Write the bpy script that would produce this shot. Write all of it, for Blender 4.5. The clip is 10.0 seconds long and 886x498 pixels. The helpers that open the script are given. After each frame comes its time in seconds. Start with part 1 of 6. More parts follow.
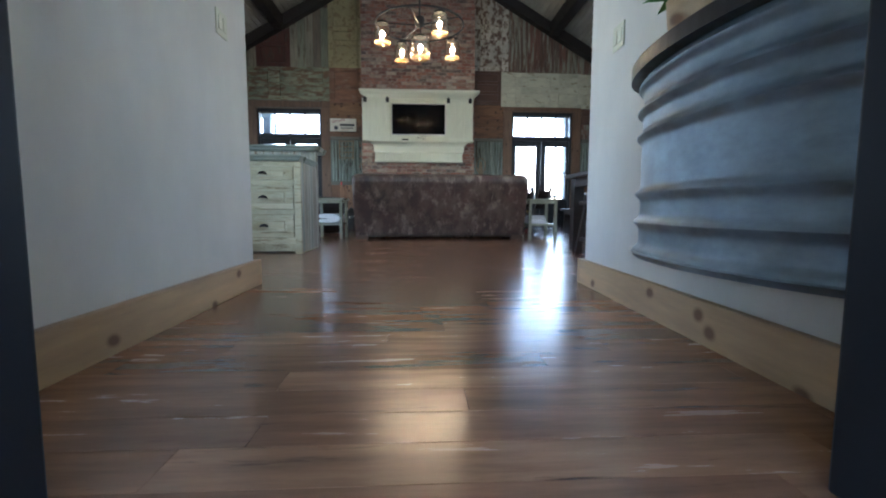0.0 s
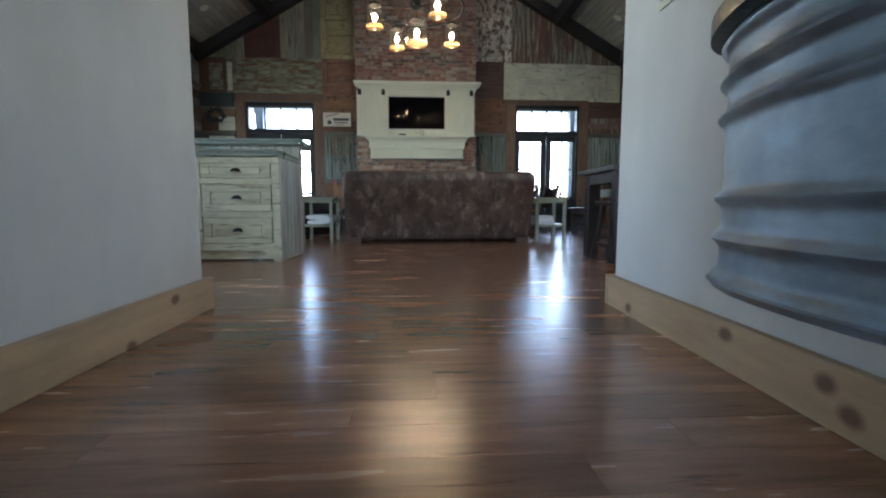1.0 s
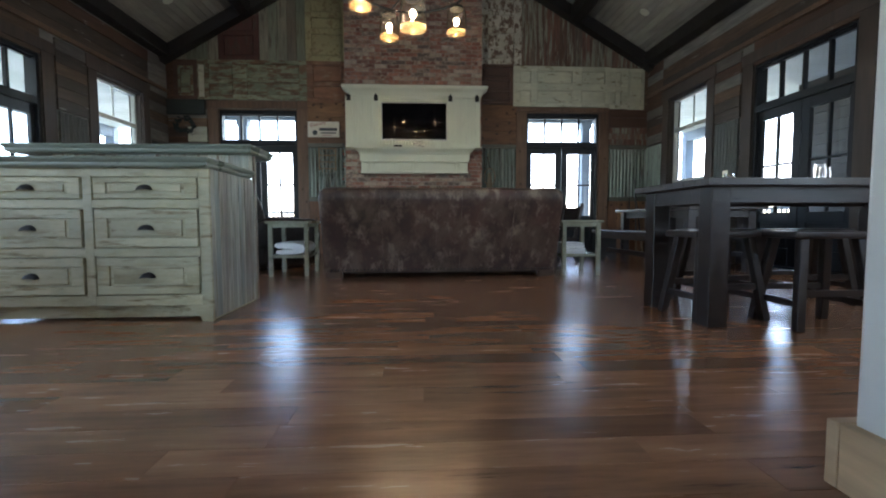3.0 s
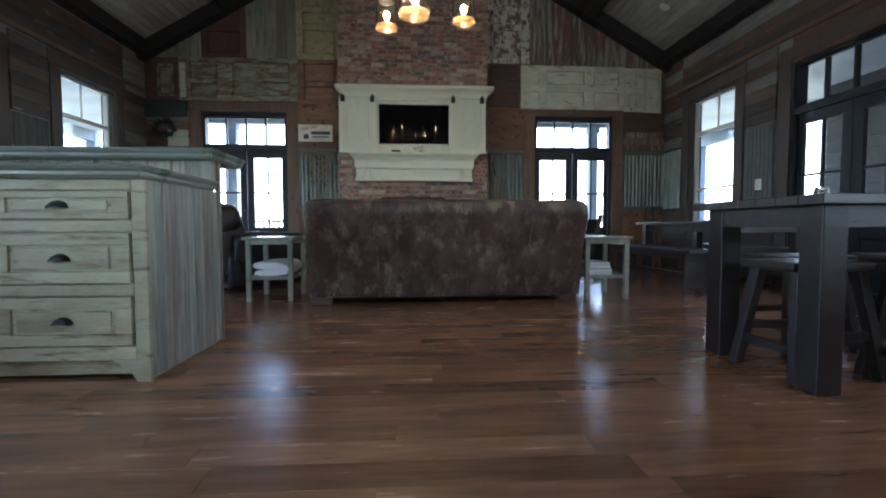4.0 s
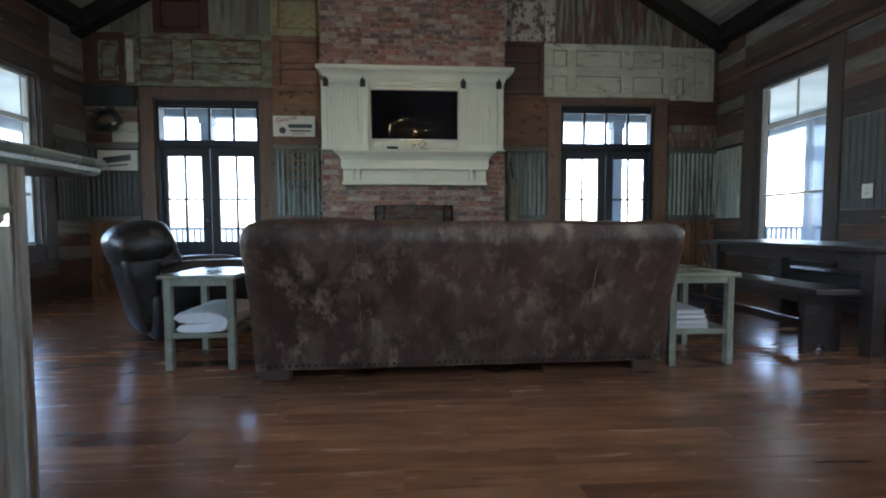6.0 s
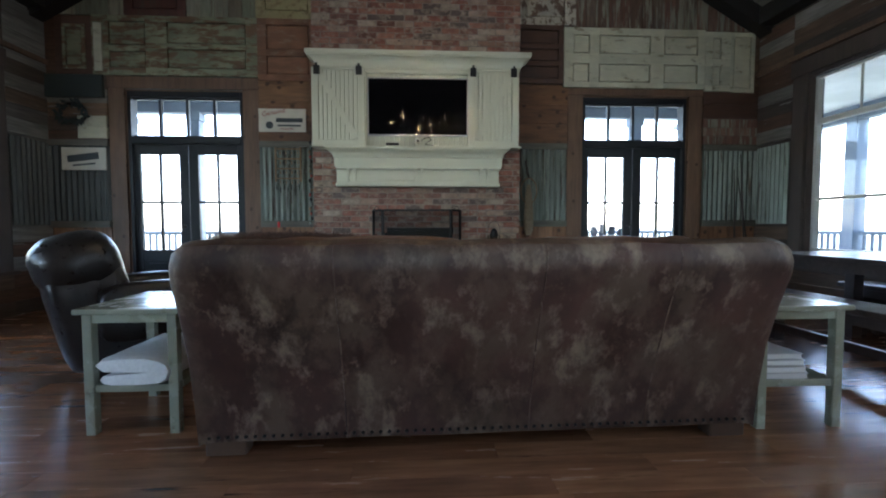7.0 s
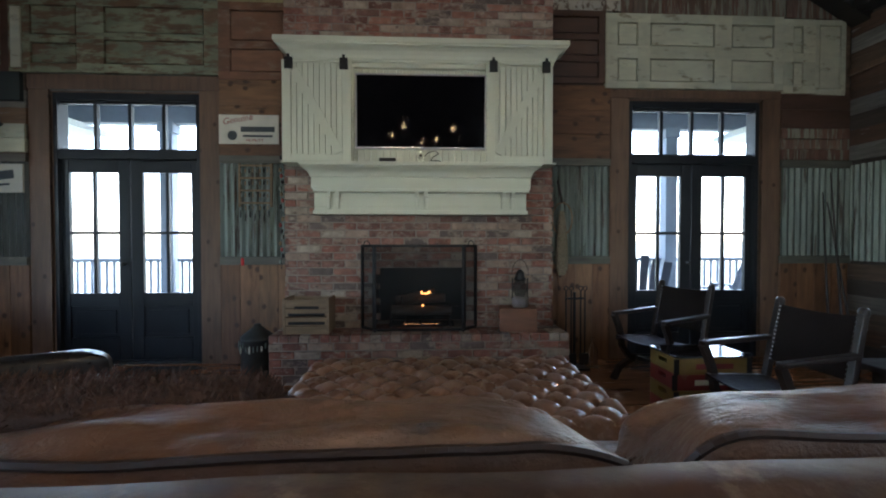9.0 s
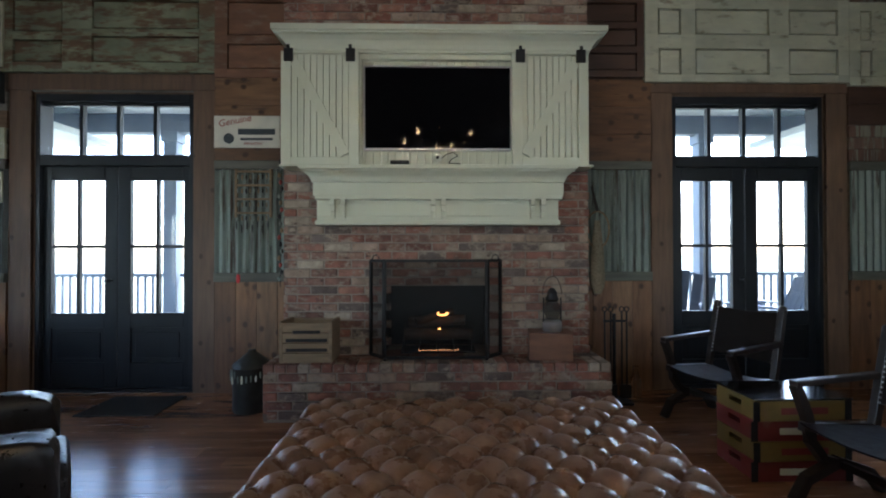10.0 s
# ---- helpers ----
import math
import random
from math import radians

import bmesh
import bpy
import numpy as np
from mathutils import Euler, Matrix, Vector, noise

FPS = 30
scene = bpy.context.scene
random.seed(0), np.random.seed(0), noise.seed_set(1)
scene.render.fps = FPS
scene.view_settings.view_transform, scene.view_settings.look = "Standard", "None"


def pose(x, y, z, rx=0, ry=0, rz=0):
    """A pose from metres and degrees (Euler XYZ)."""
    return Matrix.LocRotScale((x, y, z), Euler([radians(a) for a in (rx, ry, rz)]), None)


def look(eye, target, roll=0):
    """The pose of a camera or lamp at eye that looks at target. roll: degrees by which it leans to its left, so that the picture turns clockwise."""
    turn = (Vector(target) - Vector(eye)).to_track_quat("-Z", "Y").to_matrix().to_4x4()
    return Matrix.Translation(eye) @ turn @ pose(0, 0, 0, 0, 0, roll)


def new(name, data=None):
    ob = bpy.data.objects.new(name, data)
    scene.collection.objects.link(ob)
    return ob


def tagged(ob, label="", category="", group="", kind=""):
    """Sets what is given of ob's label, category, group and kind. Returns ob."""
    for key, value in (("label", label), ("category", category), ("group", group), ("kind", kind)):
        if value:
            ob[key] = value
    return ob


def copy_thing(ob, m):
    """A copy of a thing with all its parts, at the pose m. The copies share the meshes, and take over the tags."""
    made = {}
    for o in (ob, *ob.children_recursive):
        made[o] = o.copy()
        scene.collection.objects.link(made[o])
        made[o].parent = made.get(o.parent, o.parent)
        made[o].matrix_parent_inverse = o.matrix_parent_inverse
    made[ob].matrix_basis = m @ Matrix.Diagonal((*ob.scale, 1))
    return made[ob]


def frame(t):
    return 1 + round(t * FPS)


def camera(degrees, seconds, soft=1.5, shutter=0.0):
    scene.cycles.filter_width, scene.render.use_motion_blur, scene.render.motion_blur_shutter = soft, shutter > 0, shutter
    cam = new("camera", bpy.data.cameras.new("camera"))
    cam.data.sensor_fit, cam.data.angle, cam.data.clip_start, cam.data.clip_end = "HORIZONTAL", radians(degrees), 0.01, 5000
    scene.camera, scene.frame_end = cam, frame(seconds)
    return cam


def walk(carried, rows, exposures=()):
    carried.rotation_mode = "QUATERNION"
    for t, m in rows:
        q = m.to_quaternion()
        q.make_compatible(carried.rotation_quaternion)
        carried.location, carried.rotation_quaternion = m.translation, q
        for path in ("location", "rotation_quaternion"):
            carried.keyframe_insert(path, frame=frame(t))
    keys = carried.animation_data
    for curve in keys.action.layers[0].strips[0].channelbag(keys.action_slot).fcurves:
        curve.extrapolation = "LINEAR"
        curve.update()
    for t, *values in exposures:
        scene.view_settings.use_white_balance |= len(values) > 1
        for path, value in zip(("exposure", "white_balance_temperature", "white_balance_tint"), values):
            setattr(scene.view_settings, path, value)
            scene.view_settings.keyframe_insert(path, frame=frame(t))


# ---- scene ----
cam = camera(90.0, 10.0, soft=2.0)
PATH = [
    (0, (0.346, 0.693, 0.449), (0.461, 2.681, 0.268), 0.2),
    (0.5, (0.375, 0.933, 0.463), (0.485, 2.921, 0.274), 0.0),
    (1, (0.4, 1.215, 0.484), (0.51, 3.202, 0.291), -0.0),
    (1.5, (0.424, 1.518, 0.504), (0.533, 3.505, 0.308), -0.1),
    (2, (0.437, 1.831, 0.526), (0.545, 3.82, 0.339), -0.2),
    (2.5, (0.436, 2.134, 0.549), (0.545, 4.125, 0.396), -0.2),
    (4, (0.391, 3.093, 0.687), (0.515, 5.087, 0.589), -0.1),
    (4.5, (0.397, 3.422, 0.74), (0.519, 5.415, 0.637), -0.0),
    (5, (0.382, 3.767, 0.801), (0.508, 5.76, 0.698), -0.1),
    (5.5, (0.376, 4.114, 0.859), (0.503, 6.107, 0.755), -0.1),
    (7, (0.375, 5.169, 0.973), (0.486, 7.164, 0.872), -0.1),
    (7.5, (0.392, 5.501, 1.039), (0.495, 7.496, 0.927), 0.1),
    (8, (0.38, 5.825, 1.084), (0.486, 7.82, 0.986), 0.0),
    (8.5, (0.378, 6.12, 1.148), (0.487, 8.115, 1.08), 0.1),
    (9, (0.386, 6.395, 1.21), (0.48, 8.393, 1.17), -0.0),
    (9.5, (0.362, 6.66, 1.216), (0.419, 8.659, 1.212), -0.1),
    (10, (0.355, 6.893, 1.217), (0.391, 8.892, 1.236), -0.1),
]
EXPOSURE, KELVIN = 3.97, 6150
walk(cam, [(t, look(eye, target, roll)) for t, eye, target, roll in PATH], [(0, EXPOSURE + 0.48, KELVIN - 500, 10), (1.0, EXPOSURE + 0.22, KELVIN - 300, 10), (2.5, EXPOSURE + 0.06, KELVIN, 10), (4.0, EXPOSURE, KELVIN - 420, 10), (5.5, EXPOSURE, KELVIN - 420, 10), (10, EXPOSURE - 0.05, KELVIN - 220, 10)])
# ---- world and light ----
XV, XW = -4.06, 4.82   # inner faces of the side walls
world = bpy.data.worlds.new("sky")
scene.world = world
world.use_nodes = True
wn = world.node_tree
sky = wn.nodes.new("ShaderNodeTexSky")
sky.sky_type, sky.sun_disc = "NISHITA", False
sky.sun_elevation, sky.sun_rotation = radians(60), radians(35)
sky.dust_density, sky.air_density = 1.5, 1.0
wn.links.new(sky.outputs["Color"], wn.nodes["Background"].inputs["Color"])
wn.nodes["Background"].inputs["Strength"].default_value = 0.15
sun_data = bpy.data.lights.new("sun", "SUN")
sun_data.energy, sun_data.angle, sun_data.color = 1.0, radians(25), (1.0, 0.96, 0.9)
sun = new("sun", sun_data)
sun.matrix_world = look((10, 14.2, 30), (0, 0, 0))

# added fill lamps in unseen openings at the kitchen and dining ends, standing for daylight
for at, to, w, h, e in (((XW + 0.12, 5.1, 1.75), (XW - 3, 5.1, 1.4), 2.5, 1.8, 1.9), ((XV - 0.12, 5.1, 1.75), (XV + 3, 5.1, 1.4), 2.5, 1.8, 1.1),
                        ((-2.5, 3.25, 1.7), (-2.5, 8, 1.5), 1.9, 1.6, 0.4), ((3.2, 3.25, 1.7), (3.2, 8, 1.5), 1.9, 1.6, 0.8)):
    ld = bpy.data.lights.new("window_daylight", "AREA")
    ld.shape, ld.size, ld.size_y, ld.energy, ld.color = "RECTANGLE", w, h, e, (0.92, 0.97, 1.0)
    lo = new("window_daylight", ld)
    lo.matrix_world = look(at, to)

# ---- small builders ----


def add_box(bm, x0, x1, y0, y1, z0, z1):
    v = [bm.verts.new((x, y, z)) for x in (x0, x1) for y in (y0, y1) for z in (z0, z1)]
    return [bm.faces.new([v[i] for i in q]) for q in ((0, 1, 3, 2), (4, 6, 7, 5), (0, 4, 5, 1), (2, 3, 7, 6), (0, 2, 6, 4), (1, 5, 7, 3))]


def boxes(rows, bevel=0.0, segments=2):
    bm = bmesh.new()
    for r in rows:
        add_box(bm, *r)
    if bevel:
        bmesh.ops.bevel(bm, geom=bm.edges[:], offset=bevel, segments=segments, affect="EDGES", profile=0.5)
    return bm


def add_rod(bm, a, b, r0, r1=None, n=10):
    """A round bar from a to b."""
    a, b, r1 = Vector(a), Vector(b), r0 if r1 is None else r1
    q = (b - a).to_track_quat("Z", "Y")
    rings = []
    for p, r in ((a, r0), (b, r1)):
        rings.append([bm.verts.new(p + q @ Vector((r * math.cos(2 * math.pi * i / n), r * math.sin(2 * math.pi * i / n), 0))) for i in range(n)])
    for i in range(n):
        bm.faces.new((rings[0][i], rings[0][(i + 1) % n], rings[1][(i + 1) % n], rings[1][i]))
    bm.faces.new(rings[0][::-1]), bm.faces.new(rings[1])


def rods(rows, n=10):
    bm = bmesh.new()
    for r in rows:
        add_rod(bm, *r, n=n)
    return bm


def add_beam(bm, a, b, w, d, side=(1, 0, 0)):
    """A squared bar from a to b, w wide along side and d deep across."""
    a, b, s = Vector(a), Vector(b), Vector(side)
    ax = (b - a).normalized()
    s = (s - ax * s.dot(ax)).normalized()
    c = ax.cross(s)
    q = [(-w / 2, -d / 2), (w / 2, -d / 2), (w / 2, d / 2), (-w / 2, d / 2)]
    r0 = [bm.verts.new(a + s * i + c * j) for i, j in q]
    r1 = [bm.verts.new(b + s * i + c * j) for i, j in q]
    for i in range(4):
        bm.faces.new((r0[i], r0[(i + 1) % 4], r1[(i + 1) % 4], r1[i]))
    bm.faces.new(r0[::-1]), bm.faces.new(r1)


def beams(rows, bevel=0.0):
    bm = bmesh.new()
    for r in rows:
        add_beam(bm, *r)
    if bevel:
        bmesh.ops.bevel(bm, geom=bm.edges[:], offset=bevel, segments=2, affect="EDGES", profile=0.5)
    return bm


def skin(rings, caps=True, ring_closed=True):
    """A surface through rings of points that all have the same count."""
    bm = bmesh.new()
    vs = [[bm.verts.new(p) for p in r] for r in rings]
    n = len(rings[0])
    for a, b in zip(vs, vs[1:]):
        for i in range(n if ring_closed else n - 1):
            j = (i + 1) % n
            bm.faces.new((a[i], a[j], b[j], b[i]))
    if caps and ring_closed:
        bm.faces.new(vs[0][::-1]), bm.faces.new(vs[-1])
    bmesh.ops.recalc_face_normals(bm, faces=bm.faces[:])
    return bm


def lathe(profile, n=24, at=(0, 0, 0)):
    x, y, z = at
    return skin([[(x + r * math.cos(2 * math.pi * i / n), y + r * math.sin(2 * math.pi * i / n), z + h) for i in range(n)] for r, h in profile])


def extrude(profile, axis, a, b):
    """A closed outline of two coordinates, drawn out along axis from a to b."""
    def at(p, s):
        return {"x": (s, p[0], p[1]), "y": (p[0], s, p[1]), "z": (p[0], p[1], s)}[axis]
    return skin([[at(p, s) for p in profile] for s in (a, b)])


def pillow(cx, cy, cz, sx, sy, sz, e1=0.35, e2=0.35, nu=20, nv=32, sag=0.0, seed=0.0):
    """A stuffed shape: a rounded box with soft lumps."""
    def pw(v, e):
        return math.copysign(abs(v) ** e, v)
    rings = []
    for i in range(nu + 1):
        u = -math.pi / 2 + math.pi * (i + 0.02) / (nu + 0.04)
        ring = []
        for j in range(nv):
            w = 2 * math.pi * j / nv
            p = Vector((pw(math.cos(u), e1) * pw(math.cos(w), e2), pw(math.cos(u), e1) * pw(math.sin(w), e2), pw(math.sin(u), e1)))
            k = 1 + sag * noise.noise(p * 2.2 + Vector((seed, seed * 1.7, 0)))
            ring.append((cx + p.x * sx * k, cy + p.y * sy * k, cz + p.z * sz * k))
        rings.append(ring)
    return skin(rings)


def join(*bms):
    out = bmesh.new()
    for b in bms:
        me = bpy.data.meshes.new("tmp")
        b.to_mesh(me)
        b.free()
        out.from_mesh(me)
        bpy.data.meshes.remove(me)
    return out


def mesh_of(name, bm, material, smooth=False):
    me = bpy.data.meshes.new(name)
    bmesh.ops.recalc_face_normals(bm, faces=bm.faces[:])
    bm.to_mesh(me)
    bm.free()
    me.materials.append(material)
    if smooth:
        me.shade_smooth()
        me.set_sharp_from_angle(angle=radians(38))
    return me


def part(name, bm, material, parent, label="", smooth=False):
    ob = new(name, mesh_of(name, bm, material, smooth))
    if parent:
        ob.parent = parent
        ob.matrix_parent_inverse = parent.matrix_basis.inverted()
    return tagged(ob, label)


def sub(name, bm, material, parent, label="", smooth=False):
    """A piece of a part: its mesh is drawn in the same coordinates as the part's."""
    ob = new(name, mesh_of(name, bm, material, smooth))
    ob.parent = parent
    return tagged(ob, label)


def thing(name, at, label, category, group=""):
    ob = new(name)
    ob.empty_display_size = 0.1
    ob.matrix_basis = Matrix.Translation(at)
    return tagged(ob, label, category, group)


def solid(name, bm, material, label, category, group="", smooth=False, kind=""):
    return tagged(new(name, mesh_of(name, bm, material, smooth)), label, category, group, kind)


# ---- materials ----


def surface(name, tones, rough=0.6, grain=(1, 1, 1), scale=6.0, contrast=0.35, wear=None, bump=0.15, metal=0.0, stain=0.25, stain_scale=1.3,
            rough_var=0.12, spec=0.5, coat=0.0, soft=0.035, knots=None, wear2=None, soft2=0.03):
    """A worn surface. tones: base colours, one picked by chance for each piece; grain: how the streaks are stretched;
    wear, wear2: (colour, share, scale, stretch) of layers that show through in patches."""
    m = bpy.data.materials.new(name)
    m.use_nodes = True
    t = m.node_tree
    N, L = t.nodes.new, t.links.new
    p = t.nodes["Principled BSDF"]
    co, info, geo = N("ShaderNodeTexCoord"), N("ShaderNodeObjectInfo"), N("ShaderNodeNewGeometry")
    add = N("ShaderNodeMath"); add.operation = "ADD"
    L(info.outputs["Random"], add.inputs[0]); L(geo.outputs["Random Per Island"], add.inputs[1])
    fr = N("ShaderNodeMath"); fr.operation = "FRACT"
    L(add.outputs[0], fr.inputs[0])
    off = N("ShaderNodeVectorMath"); off.operation = "MULTIPLY"
    comb = N("ShaderNodeCombineXYZ")
    for i in range(3):
        L(fr.outputs[0], comb.inputs[i])
    L(comb.outputs[0], off.inputs[0]); off.inputs[1].default_value = (37.0, 53.0, 71.0)
    pos = N("ShaderNodeVectorMath"); pos.operation = "ADD"
    L(co.outputs["Object"], pos.inputs[0]); L(off.outputs[0], pos.inputs[1])
    st = N("ShaderNodeVectorMath"); st.operation = "MULTIPLY"
    L(pos.outputs[0], st.inputs[0]); st.inputs[1].default_value = grain
    n1 = N("ShaderNodeTexNoise"); n1.inputs["Scale"].default_value = scale; n1.inputs["Detail"].default_value = 6; n1.inputs["Roughness"].default_value = 0.62
    L(st.outputs[0], n1.inputs["Vector"])
    n2 = N("ShaderNodeTexNoise"); n2.inputs["Scale"].default_value = stain_scale; n2.inputs["Detail"].default_value = 4
    L(pos.outputs[0], n2.inputs["Vector"])
    ramp = N("ShaderNodeValToRGB")
    ramp.color_ramp.interpolation = "CONSTANT" if len(tones) > 2 else "LINEAR"
    els = ramp.color_ramp.elements
    while len(els) < len(tones):
        els.new(0.5)
    for i, c in enumerate(tones):
        els[i].position = i / len(tones) if len(tones) > 2 else float(i)
        els[i].color = (*c, 1)
    if len(tones) == 1:
        els[1].color = (*tones[0], 1)
    L(fr.outputs[0], ramp.inputs[0])

    def scaled(value, lo, hi, a=0.25, b=0.75):
        r = N("ShaderNodeMapRange")
        r.inputs["From Min"].default_value, r.inputs["From Max"].default_value = a, b
        r.inputs["To Min"].default_value, r.inputs["To Max"].default_value = lo, hi
        L(value, r.inputs["Value"])
        return r.outputs["Result"]
    g = N("ShaderNodeVectorMath"); g.operation = "SCALE"
    L(ramp.outputs["Color"], g.inputs[0]); L(scaled(n1.outputs["Fac"], 1 - contrast, 1 + contrast), g.inputs["Scale"])
    h = N("ShaderNodeVectorMath"); h.operation = "SCALE"
    L(g.outputs[0], h.inputs[0]); L(scaled(n2.outputs["Fac"], 1 - stain, 1 + stain), h.inputs["Scale"])
    colour = h.outputs[0]
    height = n1.outputs["Fac"]
    for layer, blur in ((wear, soft), (wear2, soft2)):
        if not layer:
            continue
        wc, share, wscale, stretch = layer
        ws = N("ShaderNodeVectorMath"); ws.operation = "MULTIPLY"
        L(pos.outputs[0], ws.inputs[0]); ws.inputs[1].default_value = stretch
        wn_ = N("ShaderNodeTexNoise"); wn_.inputs["Scale"].default_value = wscale; wn_.inputs["Detail"].default_value = 8; wn_.inputs["Roughness"].default_value = 0.68
        L(ws.outputs[0], wn_.inputs["Vector"])
        edge = 0.5 + (0.5 - share) * 0.45
        fac = scaled(wn_.outputs["Fac"], 0, 1, edge - blur, edge + blur)
        mx = N("ShaderNodeMix"); mx.data_type = "RGBA"
        L(fac, mx.inputs["Factor"]); L(colour, mx.inputs["A"])
        wg = N("ShaderNodeVectorMath"); wg.operation = "SCALE"; wg.inputs[0].default_value = wc
        L(scaled(n1.outputs["Fac"], 0.65, 1.3), wg.inputs["Scale"])
        L(wg.outputs[0], mx.inputs["B"])
        colour = mx.outputs["Result"]
        hm = N("ShaderNodeMath"); hm.operation = "MULTIPLY_ADD"; hm.inputs[1].default_value = -0.6
        L(fac, hm.inputs[0]); L(height, hm.inputs[2])
        height = hm.outputs[0]
    if knots:
        kscale, kr, plane, kc = knots
        sep, cmb = N("ShaderNodeSeparateXYZ"), N("ShaderNodeCombineXYZ")
        kd = N("ShaderNodeVectorMath"); kd.operation = "ADD"
        kw = N("ShaderNodeVectorMath"); kw.operation = "SCALE"; kw.inputs["Scale"].default_value = 0.1
        L(n2.outputs["Color"], kw.inputs[0]); L(pos.outputs[0], kd.inputs[0]); L(kw.outputs[0], kd.inputs[1])
        L(kd.outputs[0], sep.inputs[0])
        for n_, (axis, stretch) in enumerate(plane):
            ml = N("ShaderNodeMath"); ml.operation = "MULTIPLY"; ml.inputs[1].default_value = stretch
            L(sep.outputs[axis], ml.inputs[0]); L(ml.outputs[0], cmb.inputs[n_])
        vo = N("ShaderNodeTexVoronoi"); vo.voronoi_dimensions = "2D"; vo.inputs["Scale"].default_value = kscale
        L(cmb.outputs[0], vo.inputs["Vector"])
        km = N("ShaderNodeMix"); km.data_type = "RGBA"; km.inputs["B"].default_value = (*kc, 1)
        L(scaled(vo.outputs["Distance"], 0.92, 0.0, kr * 0.45, kr), km.inputs["Factor"]); L(colour, km.inputs["A"])
        colour = km.outputs["Result"]
    L(colour, p.inputs["Base Color"])
    L(scaled(n1.outputs["Fac"], max(0.03, rough - rough_var), min(1, rough + rough_var)), p.inputs["Roughness"])
    p.inputs["Metallic"].default_value = metal
    p.inputs["Specular IOR Level"].default_value = spec
    p.inputs["Coat Weight"].default_value = coat
    p.inputs["Coat Roughness"].default_value = 0.24
    if bump:
        b = N("ShaderNodeBump"); b.inputs["Strength"].default_value = bump; b.inputs["Distance"].default_value = 0.01
        L(height, b.inputs["Height"]); L(b.outputs[0], p.inputs["Normal"])
    return m


def plain(name, c, rough=0.5, metal=0.0, emit=0.0, alpha=1.0, transmission=0.0):
    m = bpy.data.materials.new(name)
    m.use_nodes = True
    p = m.node_tree.nodes["Principled BSDF"]
    p.inputs["Base Color"].default_value = (*c, 1)
    p.inputs["Roughness"].default_value, p.inputs["Metallic"].default_value = rough, metal
    p.inputs["Transmission Weight"].default_value, p.inputs["Alpha"].default_value = transmission, alpha
    if emit:
        p.inputs["Emission Color"].default_value = (*c, 1)
        p.inputs["Emission Strength"].default_value = emit
    return m


M = {}
M["floor"] = surface("floor_planks", [(0.29, 0.142, 0.074), (0.345, 0.175, 0.094), (0.24, 0.114, 0.06), (0.315, 0.154, 0.08), (0.27, 0.13, 0.071)],
                     rough=0.25, grain=(1.0, 8, 1), scale=2.6, contrast=0.36, wear=((0.06, 0.028, 0.018), 0.16, 2.0, (0.9, 9, 1)), bump=0.025, stain=0.35, rough_var=0.04, soft=0.05, coat=0.5)
M["plaster"] = surface("plaster", [(0.69, 0.67, 0.62)], rough=0.75, grain=(1, 1, 0.5), scale=3.5, contrast=0.07, bump=0.12, stain=0.12, stain_scale=1.1)
M["pine"] = surface("pine_board", [(0.5, 0.34, 0.19), (0.46, 0.31, 0.175)], rough=0.5, grain=(9, 1, 9), scale=2.2, contrast=0.22, bump=0.06, stain=0.15, knots=(3.2, 0.085, (("Y", 0.7), ("Z", 1.0)), (0.15, 0.07, 0.035)))
M["barnwood"] = surface("barn_boards", [(0.11, 0.1, 0.088), (0.15, 0.143, 0.13), (0.075, 0.058, 0.045), (0.085, 0.048, 0.032), (0.19, 0.185, 0.17), (0.055, 0.043, 0.037), (0.1, 0.068, 0.046)],
                        rough=0.8, grain=(14, 1.2, 14), scale=2.2, contrast=0.5, bump=0.35, wear=((0.25, 0.245, 0.225), 0.16, 2.4, (8, 1, 8)))
M["dark_casing"] = surface("dark_casing_wood", [(0.07, 0.052, 0.042), (0.055, 0.042, 0.035)], rough=0.7, grain=(10, 10, 1.0), scale=2.4, contrast=0.35, bump=0.15)
M["rail_paint"] = surface("grey_green_rail_wood", [(0.1, 0.105, 0.085), (0.13, 0.12, 0.1)], rough=0.7, grain=(1, 9, 9), scale=3, contrast=0.35, bump=0.15)
M["barnwood_x"] = surface("barn_boards_cross", [(0.13, 0.085, 0.055), (0.1, 0.055, 0.035), (0.15, 0.14, 0.12), (0.085, 0.06, 0.045), (0.16, 0.1, 0.06)],
                          rough=0.8, grain=(1.2, 14, 14), scale=2.2, contrast=0.5, bump=0.3, wear=((0.28, 0.27, 0.24), 0.15, 2.4, (1, 8, 8)))
M["orange_wood"] = surface("knotty_wood", [(0.2, 0.105, 0.05), (0.165, 0.082, 0.038), (0.23, 0.125, 0.06), (0.14, 0.07, 0.035)], rough=0.65, grain=(1.3, 10, 10), scale=2.4, contrast=0.4, bump=0.18, stain=0.4,
                           wear=((0.08, 0.04, 0.022), 0.2, 3.0, (0.8, 5, 5)), soft=0.08, knots=(5.5, 0.16, (("X", 0.8), ("Z", 1.0)), (0.05, 0.023, 0.014)))
M["wainscot"] = surface("wainscot_wood", [(0.2, 0.1, 0.048), (0.155, 0.075, 0.036), (0.23, 0.125, 0.062)], rough=0.55, grain=(10, 10, 1.2), scale=2.4, contrast=0.4, bump=0.14, stain=0.35,
                        wear=((0.08, 0.037, 0.02), 0.18, 3.0, (5, 5, 0.7)), soft=0.08, knots=(4.5, 0.13, (("X", 1.0), ("Z", 0.8)), (0.055, 0.025, 0.015)))
